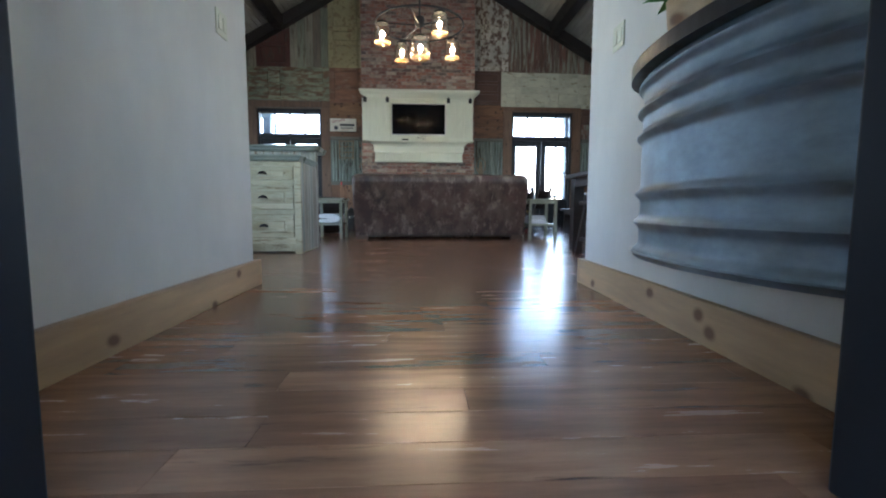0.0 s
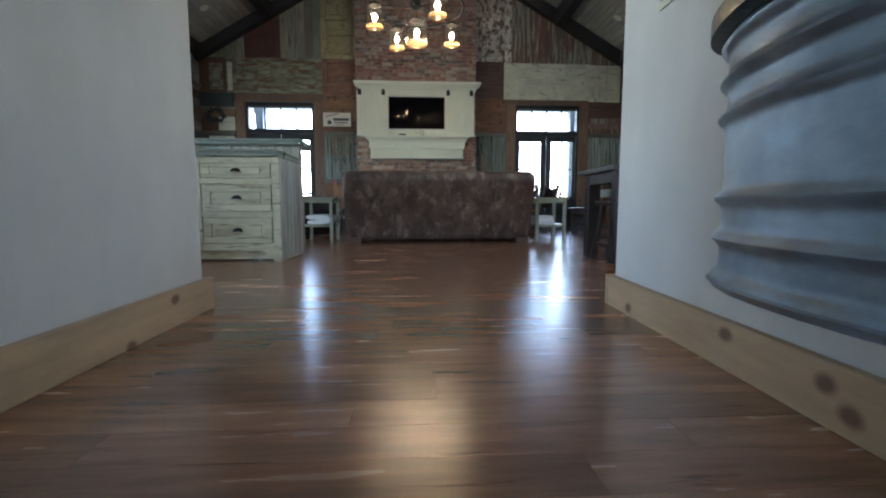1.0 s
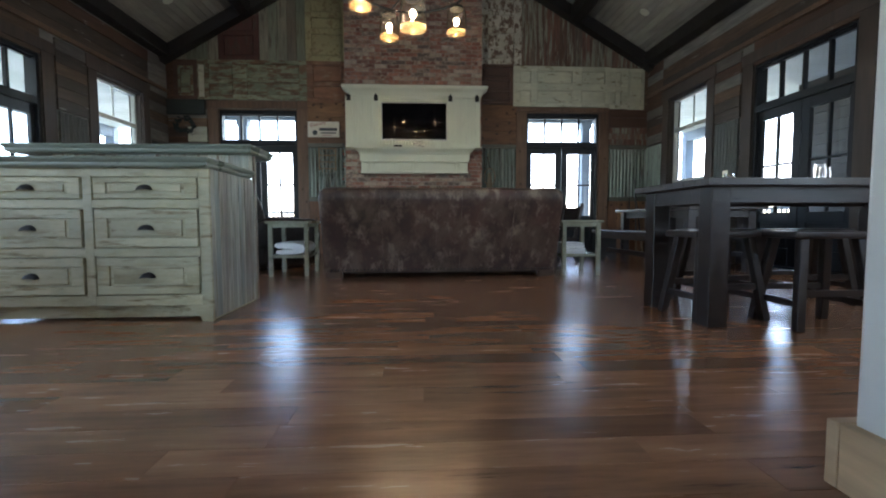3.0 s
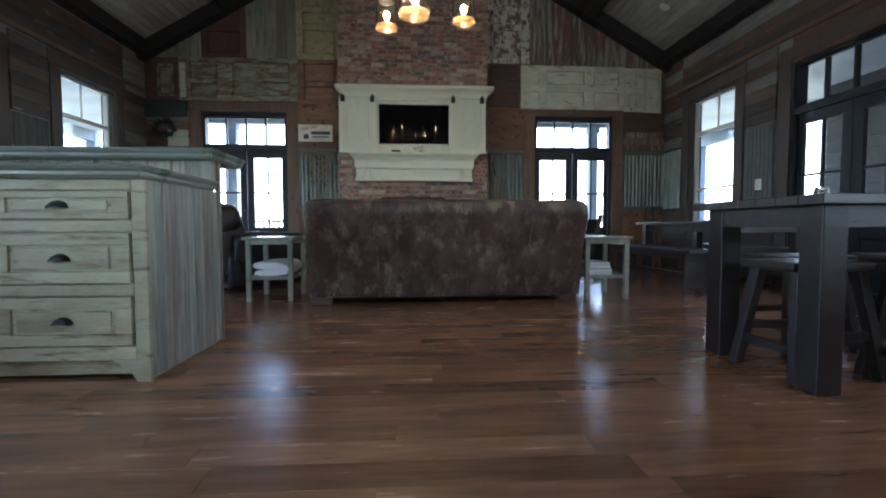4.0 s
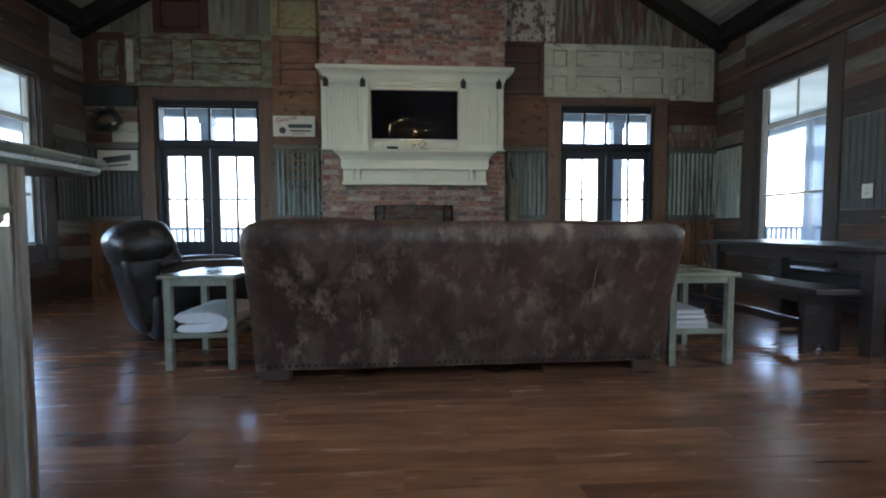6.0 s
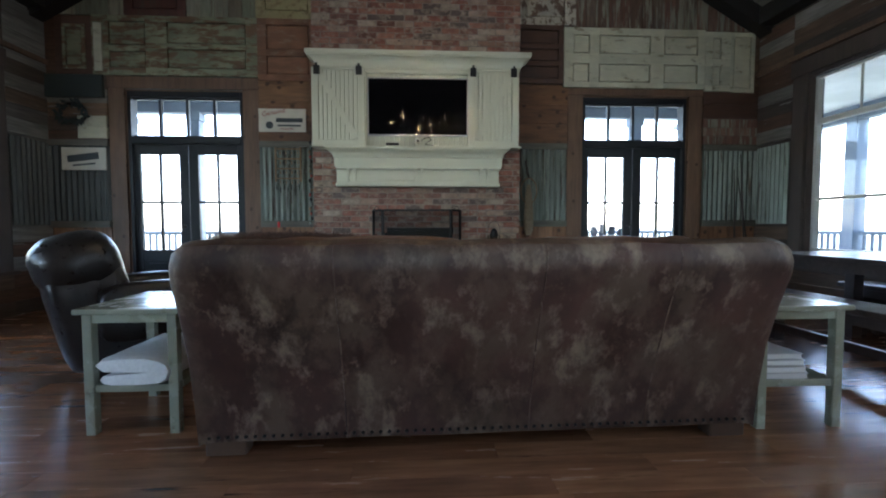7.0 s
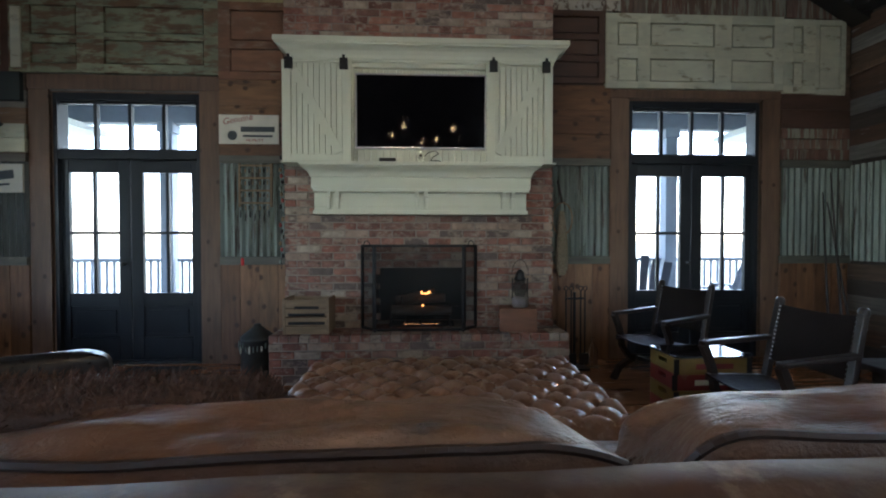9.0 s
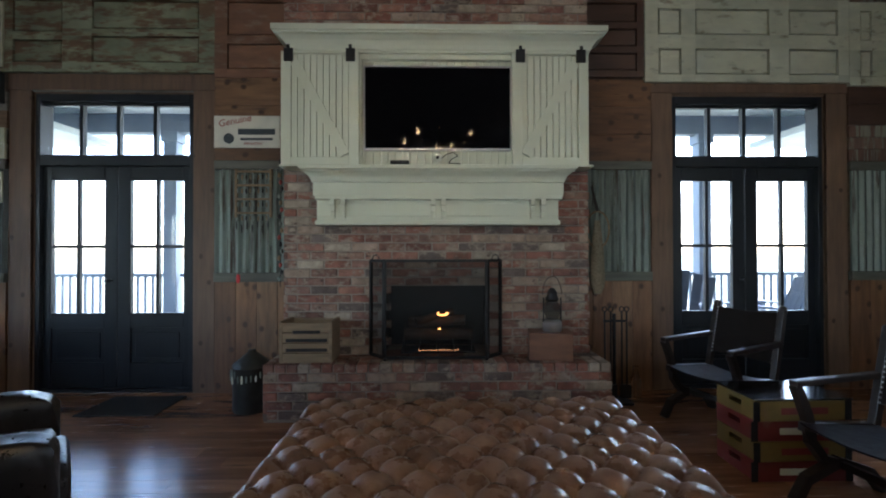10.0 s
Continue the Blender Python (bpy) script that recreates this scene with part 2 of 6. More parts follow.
M["casing"] = surface("casing_wood", [(0.15, 0.088, 0.053), (0.125, 0.072, 0.043)], rough=0.6, grain=(10, 10, 1.0), scale=2.4, contrast=0.35, bump=0.14, stain=0.3, knots=(3.0, 0.07, (("X", 1.0), ("Z", 0.8)), (0.05, 0.024, 0.015)))
M["green_peel"] = surface("green_peeling_paint", [(0.23, 0.25, 0.165)], rough=0.75, grain=(1, 3, 3), scale=4, contrast=0.35, bump=0.3, stain=0.35, wear=((0.15, 0.09, 0.05), 0.47, 4.5, (0.8, 1.6, 2.8)), soft=0.05)
M["green_planks"] = surface("green_grey_boards", [(0.2, 0.215, 0.155), (0.16, 0.17, 0.12), (0.235, 0.225, 0.165), (0.15, 0.125, 0.09)], rough=0.75, grain=(8, 8, 1), scale=3, contrast=0.3, bump=0.25,
                            wear=((0.11, 0.085, 0.058), 0.28, 3, (6, 6, 0.7)), soft=0.08)
M["yellow_peel"] = surface("yellow_carved_paint", [(0.36, 0.32, 0.165)], rough=0.7, scale=9, contrast=0.3, bump=0.6, wear=((0.2, 0.155, 0.08), 0.4, 9, (1, 1, 1)), soft=0.06)
M["rust_door"] = surface("orange_worn_paint", [(0.2, 0.098, 0.056)], rough=0.7, grain=(1, 4, 4), scale=4, contrast=0.35, bump=0.3, stain=0.35, wear=((0.27, 0.19, 0.135), 0.26, 4.0, (1, 1.8, 3)), soft=0.07)
M["red_door"] = surface("dark_red_paint", [(0.085, 0.032, 0.024)], rough=0.65, grain=(4, 4, 1), scale=4, contrast=0.3, bump=0.2, wear=((0.08, 0.05, 0.035), 0.3, 3, (3, 3, 1)))
M["green_dark"] = surface("dark_green_board_paint", [(0.026, 0.034, 0.032)], rough=0.7, grain=(1, 6, 6), scale=4, contrast=0.3, bump=0.15)
M["brown_door"] = surface("dark_brown_door", [(0.085, 0.045, 0.03)], rough=0.5, grain=(1, 6, 6), scale=3, contrast=0.35, bump=0.15)
M["white_door"] = surface("aged_white_paint", [(0.5, 0.5, 0.38)], rough=0.55, grain=(1, 3, 3), scale=5, contrast=0.16, bump=0.25, stain=0.22, wear=((0.24, 0.21, 0.14), 0.24, 4.2, (1.0, 2.2, 2.2)), soft=0.05)
M["white_chip"] = surface("chipped_white_paint", [(0.48, 0.45, 0.37)], rough=0.7, scale=6, contrast=0.2, bump=0.4, wear=((0.13, 0.085, 0.06), 0.46, 6.0, (1.5, 1.5, 1)), soft=0.03)
M["rust_planks"] = surface("peeling_boards", [(0.15, 0.078, 0.055), (0.12, 0.072, 0.05), (0.17, 0.1, 0.072), (0.13, 0.095, 0.07)], rough=0.75, grain=(9, 9, 1), scale=3, contrast=0.45, bump=0.4,
                           wear=((0.25, 0.25, 0.195), 0.42, 2.6, (6.5, 6.5, 0.55)), soft=0.035)
M["tin"] = surface("weathered_tin", [(0.2, 0.245, 0.215), (0.165, 0.2, 0.18)], rough=0.5, grain=(5, 5, 0.5), scale=4, contrast=0.35, bump=0.08, metal=0.25, stain=0.3,
                   wear=((0.06, 0.045, 0.033), 0.33, 3.0, (7, 7, 0.5)), soft=0.035)
M["tin_dark"] = surface("darker_tin", [(0.06, 0.068, 0.066)], rough=0.5, grain=(5, 5, 0.7), scale=4, contrast=0.3, bump=0.08, metal=0.3)
M["brick"] = surface("old_brick", [(0.23, 0.1, 0.072), (0.28, 0.135, 0.1), (0.17, 0.08, 0.062), (0.25, 0.15, 0.115), (0.36, 0.3, 0.235), (0.2, 0.105, 0.08), (0.13, 0.1, 0.088), (0.25, 0.11, 0.078), (0.32, 0.235, 0.18), (0.22, 0.12, 0.095)],
                     rough=0.9, scale=14, contrast=0.35, bump=0.6, stain=0.35, stain_scale=5, wear=((0.34, 0.275, 0.22), 0.36, 9, (1, 1, 1.8)), soft=0.06, wear2=((0.09, 0.058, 0.048), 0.2, 11, (1, 1, 2)), soft2=0.05)
M["mortar"] = surface("mortar", [(0.27, 0.23, 0.195)], rough=0.9, scale=20, contrast=0.2, bump=0.3)
M["cream"] = surface("cream_paint", [(0.62, 0.64, 0.52)], rough=0.38, scale=5, contrast=0.03, bump=0.02, stain=0.05)
M["door_black"] = surface("blue_black_paint", [(0.011, 0.013, 0.017)], rough=0.45, spec=0.3, scale=5, contrast=0.15, bump=0.03)
M["dark_beam"] = surface("dark_beam", [(0.018, 0.016, 0.015)], rough=0.65, grain=(3, 3, 3), scale=4, contrast=0.35, bump=0.15)
M["ceiling"] = surface("ceiling_boards", [(0.33, 0.32, 0.27), (0.27, 0.265, 0.23), (0.3, 0.29, 0.25)], rough=0.6, grain=(4, 0.8, 4), scale=3, contrast=0.2, bump=0.08)
M["island"] = surface("distressed_cream_paint", [(0.45, 0.43, 0.3)], rough=0.5, scale=5, contrast=0.12, bump=0.1, grain=(1.5, 1.5, 6), wear=((0.17, 0.125, 0.06), 0.27, 3.4, (1.0, 1.0, 7)), soft=0.06, wear2=((0.3, 0.26, 0.15), 0.3, 2.2, (1, 1, 2)), soft2=0.12)
M["island_top"] = surface("grey_green_counter_paint", [(0.165, 0.19, 0.16)], rough=0.33, scale=5, contrast=0.12, bump=0.03, wear=((0.1, 0.1, 0.085), 0.15, 6, (1, 1, 1)))
M["island_side"] = surface("weathered_side_boards", [(0.34, 0.345, 0.295), (0.26, 0.29, 0.265), (0.39, 0.375, 0.31), (0.27, 0.255, 0.22), (0.36, 0.37, 0.33)], rough=0.65, grain=(8, 8, 0.7), scale=3, contrast=0.4, bump=0.3,
                           wear=((0.15, 0.095, 0.058), 0.32, 2.6, (8, 8, 0.45)), soft=0.05)
M["leather_back"] = surface("scuffed_brown_leather", [(0.053, 0.025, 0.019)], rough=0.52, scale=3.4, contrast=0.5, bump=0.16, stain=0.5, stain_scale=2.2,
                            wear=((0.1, 0.066, 0.046), 0.44, 4.0, (1.3, 1.3, 0.8)), rough_var=0.15, soft=0.08, wear2=((0.22, 0.165, 0.118), 0.28, 6.0, (1.3, 1.3, 0.8)), soft2=0.08)
M["leather_tan"] = surface("tan_leather", [(0.235, 0.13, 0.085)], rough=0.3, scale=9, contrast=0.4, bump=0.26, stain=0.4, stain_scale=3, rough_var=0.14, wear=((0.27, 0.18, 0.13), 0.16, 4.5, (1, 1, 1)), soft=0.12)
M["leather_cushion"] = surface("brown_cushion_leather", [(0.115, 0.058, 0.036)], rough=0.36, grain=(0.7, 1.6, 1.6), scale=10, contrast=0.35, bump=0.9, stain=0.45, stain_scale=3, rough_var=0.12, wear=((0.18, 0.11, 0.078), 0.3, 4.5, (1, 1, 1)), soft=0.12, wear2=((0.06, 0.03, 0.02), 0.22, 7, (0.7, 2, 2)), soft2=0.06)
M["leather_seam"] = surface("dark_seam_leather", [(0.035, 0.018, 0.013)], rough=0.5, scale=20, contrast=0.3, bump=0.2)
M["leather_black"] = surface("black_leather", [(0.016, 0.0135, 0.0135)], rough=0.34, scale=30, contrast=0.2, bump=0.15, wear=((0.03, 0.022, 0.02), 0.2, 5, (1, 1, 1)), soft=0.1)
M["dark_wood"] = surface("dark_stained_wood", [(0.024, 0.016, 0.0135), (0.019, 0.013, 0.011)], rough=0.42, grain=(1.2, 9, 9), scale=3, contrast=0.45, bump=0.12)
M["table_wood"] = surface("grey_brown_table_wood", [(0.04, 0.03, 0.027)], rough=0.38, grain=(1.2, 9, 9), scale=3, contrast=0.45, bump=0.12, wear=((0.085, 0.072, 0.068), 0.15, 3, (1, 7, 7)), soft=0.06)
M["side_table"] = surface("grey_green_side_table_paint", [(0.28, 0.29, 0.22)], rough=0.25, scale=6, contrast=0.15, bump=0.06, wear=((0.13, 0.115, 0.085), 0.15, 5, (1, 1, 1)))
M["towel"] = surface("white_terry", [(0.75, 0.75, 0.74)], rough=0.95, scale=60, contrast=0.1, bump=0.5)
M["paper"] = surface("book_paper", [(0.7, 0.7, 0.68), (0.5, 0.5, 0.52)], rough=0.7, scale=20, contrast=0.05, bump=0)
M["galv"] = surface("galvanised_steel", [(0.27, 0.33, 0.39)], rough=0.5, grain=(1, 1, 2), scale=9, contrast=0.28, bump=0.12, metal=0.8, stain=0.3, stain_scale=5, rough_var=0.15)
M["iron"] = surface("black_iron", [(0.02, 0.02, 0.021)], rough=0.5, scale=20, contrast=0.3, bump=0.1, metal=0.5)
M["black"] = plain("matt_black", (0.006, 0.006, 0.007), 0.6)
M["screen"] = plain("tv_glass", (0.003, 0.003, 0.004), 0.025)
M["screen"].node_tree.nodes["Principled BSDF"].inputs["Specular IOR Level"].default_value = 0.05
M["dark_glass"] = plain("dark_tabletop_glass", (0.012, 0.012, 0.014), 0.12)
M["silver"] = plain("silver_trim", (0.5, 0.5, 0.52), 0.3, 0.9)
M["glass"] = plain("clear_glass", (1, 1, 1), 0.0, 0, 0, 1, 1.0)
M["bulb"] = plain("bulb_glow", (1.0, 0.72, 0.42), 0.4, 0, 10.0)
M["ember"] = plain("fire_glow", (1.0, 0.38, 0.1), 0.5, 0, 0.35)
M["porch_paint"] = surface("porch_paint", [(0.1, 0.128, 0.165)], rough=0.6, scale=5, contrast=0.08, bump=0.03)
M["porch_floor"] = surface("porch_boards", [(0.3, 0.3, 0.3), (0.26, 0.26, 0.26)], rough=0.7, grain=(8, 1, 1), scale=3, contrast=0.2, bump=0.1)
M["porch_ceiling"] = surface("porch_ceiling_paint", [(0.4, 0.44, 0.44)], rough=0.6, scale=5, contrast=0.05, bump=0.02)
M["ground"] = surface("winter_lawn", [(0.3, 0.3, 0.22)], rough=0.95, scale=0.8, contrast=0.2, bump=0.2, stain_scale=0.05)

# pane glass without a bent path: mostly clear, with a sheen
gm = bpy.data.materials.new("window_glass")
gm.use_nodes = True
gt = gm.node_tree
gt.nodes.remove(gt.nodes["Principled BSDF"])
tr, gl, mx, lw, pw, sc = (gt.nodes.new(n) for n in ("ShaderNodeBsdfTransparent", "ShaderNodeBsdfGlossy", "ShaderNodeMixShader", "ShaderNodeLayerWeight", "ShaderNodeMath", "ShaderNodeMath"))
gl.inputs["Roughness"].default_value = 0.02
pw.operation, pw.inputs[1].default_value = "POWER", 5.0
sc.operation, sc.inputs[1].default_value, sc.inputs[2].default_value = "MULTIPLY_ADD", 0.7, 0.03
gt.links.new(lw.outputs["Facing"], pw.inputs[0]), gt.links.new(pw.outputs[0], sc.inputs[0]), gt.links.new(sc.outputs[0], mx.inputs[0])
gt.links.new(tr.outputs[0], mx.inputs[1]), gt.links.new(gl.outputs[0], mx.inputs[2])
gt.links.new(mx.outputs[0], gt.nodes["Material Output"].inputs["Surface"])
M["pane"] = gm

# ---- structure ----
XL, XR, YF, YB = -4.06, 4.82, 3.33, 10.82
XM = (XL + XR) / 2
EAVE, PITCH = 3.64, 0.583
HL, HR = -0.61, 1.365          # the hall's plaster faces
PY, PXL, PXR = 14.6, -7.5, 8.0  # outer edge of the porch
TOP = 2.64                    # head of the openings


def roof_z(x):
    return EAVE + PITCH * (min(x - XL, XR - x))


def structure(name, bm, material, label, category, smooth=False):
    return solid(name, bm, material, label, category, kind="structure", smooth=smooth)


structure("ground", boxes([(-400, 400, -400, 400, -0.9, -0.6)]), M["ground"], "pale winter lawn reaching to the horizon", "ground")
structure("porch_floor", boxes([(PXL - 0.1, PXR + 0.1, YB + 0.2, PY + 0.15, -0.6, -0.04), (PXL - 0.1, XL - 0.2, -1.5, YB + 0.2, -0.6, -0.04), (XR + 0.2, PXR + 0.1, -1.5, YB + 0.2, -0.6, -0.04),
                                (XL - 0.2, XR + 0.2, -4.4, 1.1, -0.6, -0.03)]), M["porch_floor"], "grey painted porch boards round the house", "porch floor")
# the last box, over the entrance, is unseen and added to dim the hall
structure("porch_ceiling", boxes([(PXL - 0.3, PXR + 0.3, YB + 0.2, PY + 0.3, 3.6, 3.7), (PXL - 0.3, XL - 0.2, -1.5, YB + 0.2, 3.05, 3.15), (XR + 0.2, PXR + 0.3, -1.5, YB + 0.2, 3.05, 3.15), (PXL - 0.3, -5.2, YB + 0.2, PY, 3.05, 3.15), (5.9, PXR + 0.3, YB + 0.2, PY, 3.05, 3.15), (XL - 0.2, XR + 0.2, -4.2, 1.15, 2.6, 2.7)]),
          M["porch_ceiling"], "pale painted porch ceiling, with an added unseen roof over the entrance", "ceiling")
structure("porch_beam", boxes([(PXL, PXR, PY - 0.1, PY + 0.1, 3.28, 3.6), (PXL - 0.1, PXL + 0.1, -1.5, PY - 0.1, 2.8, 3.05), (PXR - 0.1, PXR + 0.1, -1.5, PY - 0.1, 2.8, 3.05)]),
          M["porch_paint"], "grey-blue painted porch beam", "beam")

# gable wall with two door openings, thick
wall_n = structure("wall_north", boxes([
    (XL - 0.2, -3.165, YB, YB + 0.2, 0, 3.7), (-1.765, 2.48, YB, YB + 0.2, 0, 3.7), (3.88, XR + 0.2, YB, YB + 0.2, 0, 3.7),
    (-3.165, -1.765, YB, YB + 0.2, TOP, 3.7), (2.48, 3.88, YB, YB + 0.2, TOP, 3.7)]), M["barnwood_x"], "gable wall clad in salvaged doors, boards and tin", "wall")
part("gable", extrude([(XL - 0.2, 3.7), (XR + 0.2, 3.7), (XR + 0.2, 3.72), (XM, roof_z(XM) + 0.1), (XL - 0.2, 3.72)], "y", YB, YB + 0.2), M["barnwood_x"], wall_n)


def side_wall(name, x0, x1, label):
    # the opening from y 3.8 to 6.4 is unseen, cut for an added fill lamp
    return structure(name, boxes([
        (x0, x1, YF - 0.13, 3.8, 0, 3.66), (x0, x1, 6.4, 6.73, 0, 3.66), (x0, x1, 3.8, 6.4, 0, 0.8), (x0, x1, 3.8, 6.4, 2.7, 3.66), (x0, x1, 8.13, 9.03, 0, 3.66), (x0, x1, 10.07, YB, 0, 3.66),
        (x0, x1, 6.73, 8.13, 2.6, 3.66), (x0, x1, 9.03, 10.07, 2.68, 3.66), (x0, x1, 9.03, 10.07, 0, 0.66)]), M["barnwood"], label, "wall")


wall_e = side_wall("wall_east", XR, XR + 0.2, "side wall of weathered grey and brown barn boards")
wall_w = side_wall("wall_west", XL - 0.2, XL, "side wall of weathered dark barn boards")
# both openings in this wall are unseen and hold added fill lamps
wall_s = structure("wall_south", boxes([(XL - 0.2, -3.5, YF - 0.13, YF, 0, 3.66), (-3.5, -1.5, YF - 0.13, YF, 0, 0.85), (-3.5, -1.5, YF - 0.13, YF, 2.55, 3.66), (-1.5, HL - 0.12, YF - 0.13, YF, 0, 3.66),
                                  (HR + 0.12, 2.2, YF - 0.13, YF, 0, 3.66), (2.2, 4.2, YF - 0.13, YF, 0, 0.85), (2.2, 4.2, YF - 0.13, YF, 2.55, 3.66), (4.2, XR + 0.2, YF - 0.13, YF, 0, 3.66), (HL - 0.12, HR + 0.12, YF - 0.13, YF, 2.6, 3.66)]),
                   M["plaster"], "white plaster wall behind the hall mouth", "wall")
part("gable", extrude([(XL - 0.2, 3.66), (XR + 0.2, 3.66), (XM, roof_z(XM) + 0.1)], "y", YF - 0.13, YF), M["plaster"], wall_s)
structure("wall_hall_west", boxes([(HL - 0.12, HL, 1.3, YF, 0, 2.6)], 0.012), M["plaster"], "white plaster wall of the entrance hall", "wall")
structure("wall_hall_east", boxes([(HR, HR + 0.12, 1.3, YF, 0, 2.6)], 0.012), M["plaster"], "white plaster wall of the entrance hall", "wall")
structure("wall_entrance", boxes([(XL - 0.2, -0.27, 1.15, 1.3, 0, 3.6), (1.09, XR + 0.2, 1.15, 1.3, 0, 3.6), (-0.27, 1.09, 1.15, 1.3, 2.12, 3.6)]), M["plaster"], "plaster wall round the front door", "wall")
structure("gable_front", extrude([(XL - 0.2, 3.6), (XR + 0.2, 3.6), (XR + 0.2, 3.8), (XM, roof_z(XM)), (XL - 0.2, 3.8)], "y", 1.15, 1.3), M["plaster"], "plain gable over the front door", "wall")
# added walls behind the camera that hold back daylight from the hall
structure("wall_porch", boxes([(-2.2, -2.05, -2.6, 1.15, -0.03, 2.6), (2.9, 3.05, -2.6, 1.15, -0.03, 2.6), (-2.05, -1.35, -2.6, -2.45, -0.03, 2.6), (2.2, 2.9, -2.6, -2.45, -0.03, 2.6)]), M["plaster"], "unseen plain walls added to cut the light into the hall", "wall")
structure("door_frame", boxes([(-0.27, -0.185, 1.12, 1.33, 0, 2.12), (1.0, 1.09, 1.12, 1.33, 0, 2.12), (-0.185, 1.0, 1.12, 1.33, 2.05, 2.12)], 0.006), M["door_black"], "blue-black painted frame of the open front door", "door frame")
structure("ceiling_hall", boxes([(HL - 0.12, HR + 0.12, 1.15, YF, 2.6, 2.7)]), M["plaster"], "white plaster hall ceiling", "ceiling")
for nm, x, s in (("baseboard_west", HL, 1), ("baseboard_east", HR, -1)):
    a, b = sorted((x, x + s * 0.032))
    c, d = sorted((x - s * 0.15, x + s * 0.032))
    structure(nm, boxes([(a, b, 1.3, YF, 0, 0.147), (c, d, YF, YF + 0.032, 0, 0.147)], 0.004), M["pine"], "knotty unpainted pine baseboard", "baseboard")

for nm in ("wall_hall_east", "baseboard_east"):
    for v in bpy.data.objects[nm].data.vertices:
        if v.co.y < YF:
            v.co.x -= 0.075 * (YF - v.co.y) / (YF - 1.3)

# the vaulted ceiling of narrow boards, one mesh
bm = bmesh.new()
for side in (0, 1):
    n = 46
    for i in range(n):
        xa, xb = XL + (XM - XL) * i / n, XL + (XM - XL) * (i + 0.9) / n
        if side:
            xa, xb = XL + XR - xb, XL + XR - xa
        za, zb = roof_z(xa), roof_z(xb)
        v = [bm.verts.new((x, y, z + h)) for x, z in ((xa, za), (xb, zb)) for y in (YF - 0.1, YB + 0.05) for h in (0, 0.02)]
        for q in ((0, 1, 3, 2), (4, 6, 7, 5), (0, 4, 5, 1), (2, 3, 7, 6), (0, 2, 6, 4), (1, 5, 7, 3)):
            bm.faces.new([v[k] for k in q])
structure("ceiling", bm, M["ceiling"], "vaulted ceiling of narrow grey painted boards", "ceiling")
structure("roof", skin([[(XL - 0.3, y, roof_z(XL) - 0.12), (XM, y, roof_z(XM) + 0.06), (XR + 0.3, y, roof_z(XR) - 0.12), (XR + 0.3, y, roof_z(XR) + 0.1), (XM, y, roof_z(XM) + 0.3), (XL - 0.3, y, roof_z(XL) + 0.1)] for y in (0.9, YB + 0.3)]),
          M["dark_beam"], "roof over the vaulted room", "roof")

# dark timber: rakes on the gable, eave beams, purlins
for nm, s in (("rake_beam_west", -1), ("rake_beam_east", 1)):
    xe = XL if s < 0 else XR
    prof = [(xe, roof_z(xe) - 0.03), (XM, roof_z(XM) - 0.03), (XM, roof_z(XM) - 0.26), (xe, roof_z(xe) - 0.26)]
    structure(nm, extrude(prof, "y", 10.6, 10.79), M["dark_beam"], "dark stained timber beam up the gable", "beam")
    a, b = sorted((xe, xe - s * 0.2))
    structure(nm.replace("rake", "eave"), boxes([(a, b, YF, 10.6, EAVE - 0.17, EAVE + 0.04)], 0.01), M["dark_beam"], "dark stained timber beam along the eave", "beam")
    xp = XM + s * 2.95
    structure(nm.replace("rake", "purlin"), boxes([(xp - 0.1, xp + 0.1, YF, 10.6, roof_z(xp) - 0.3, roof_z(xp) - 0.02)], 0.01), M["dark_beam"], "dark stained timber purlin under the ceiling", "beam")

# boarded wall added across the east porch to darken the door panes
view_block = structure("wall_wing", boxes([(7.4, 7.6, 1.5, 10.3, -0.6, 3.6)]), M["dark_beam"], "dark boarded wall added to darken the view through the east doors", "wall")
for i in range(22):
    part("siding_board", boxes([(7.375, 7.4, 1.5, 10.3, -0.5 + i * 0.185, -0.5 + i * 0.185 + 0.18)]), M["dark_beam"], view_block)

# ---- doors and windows ----


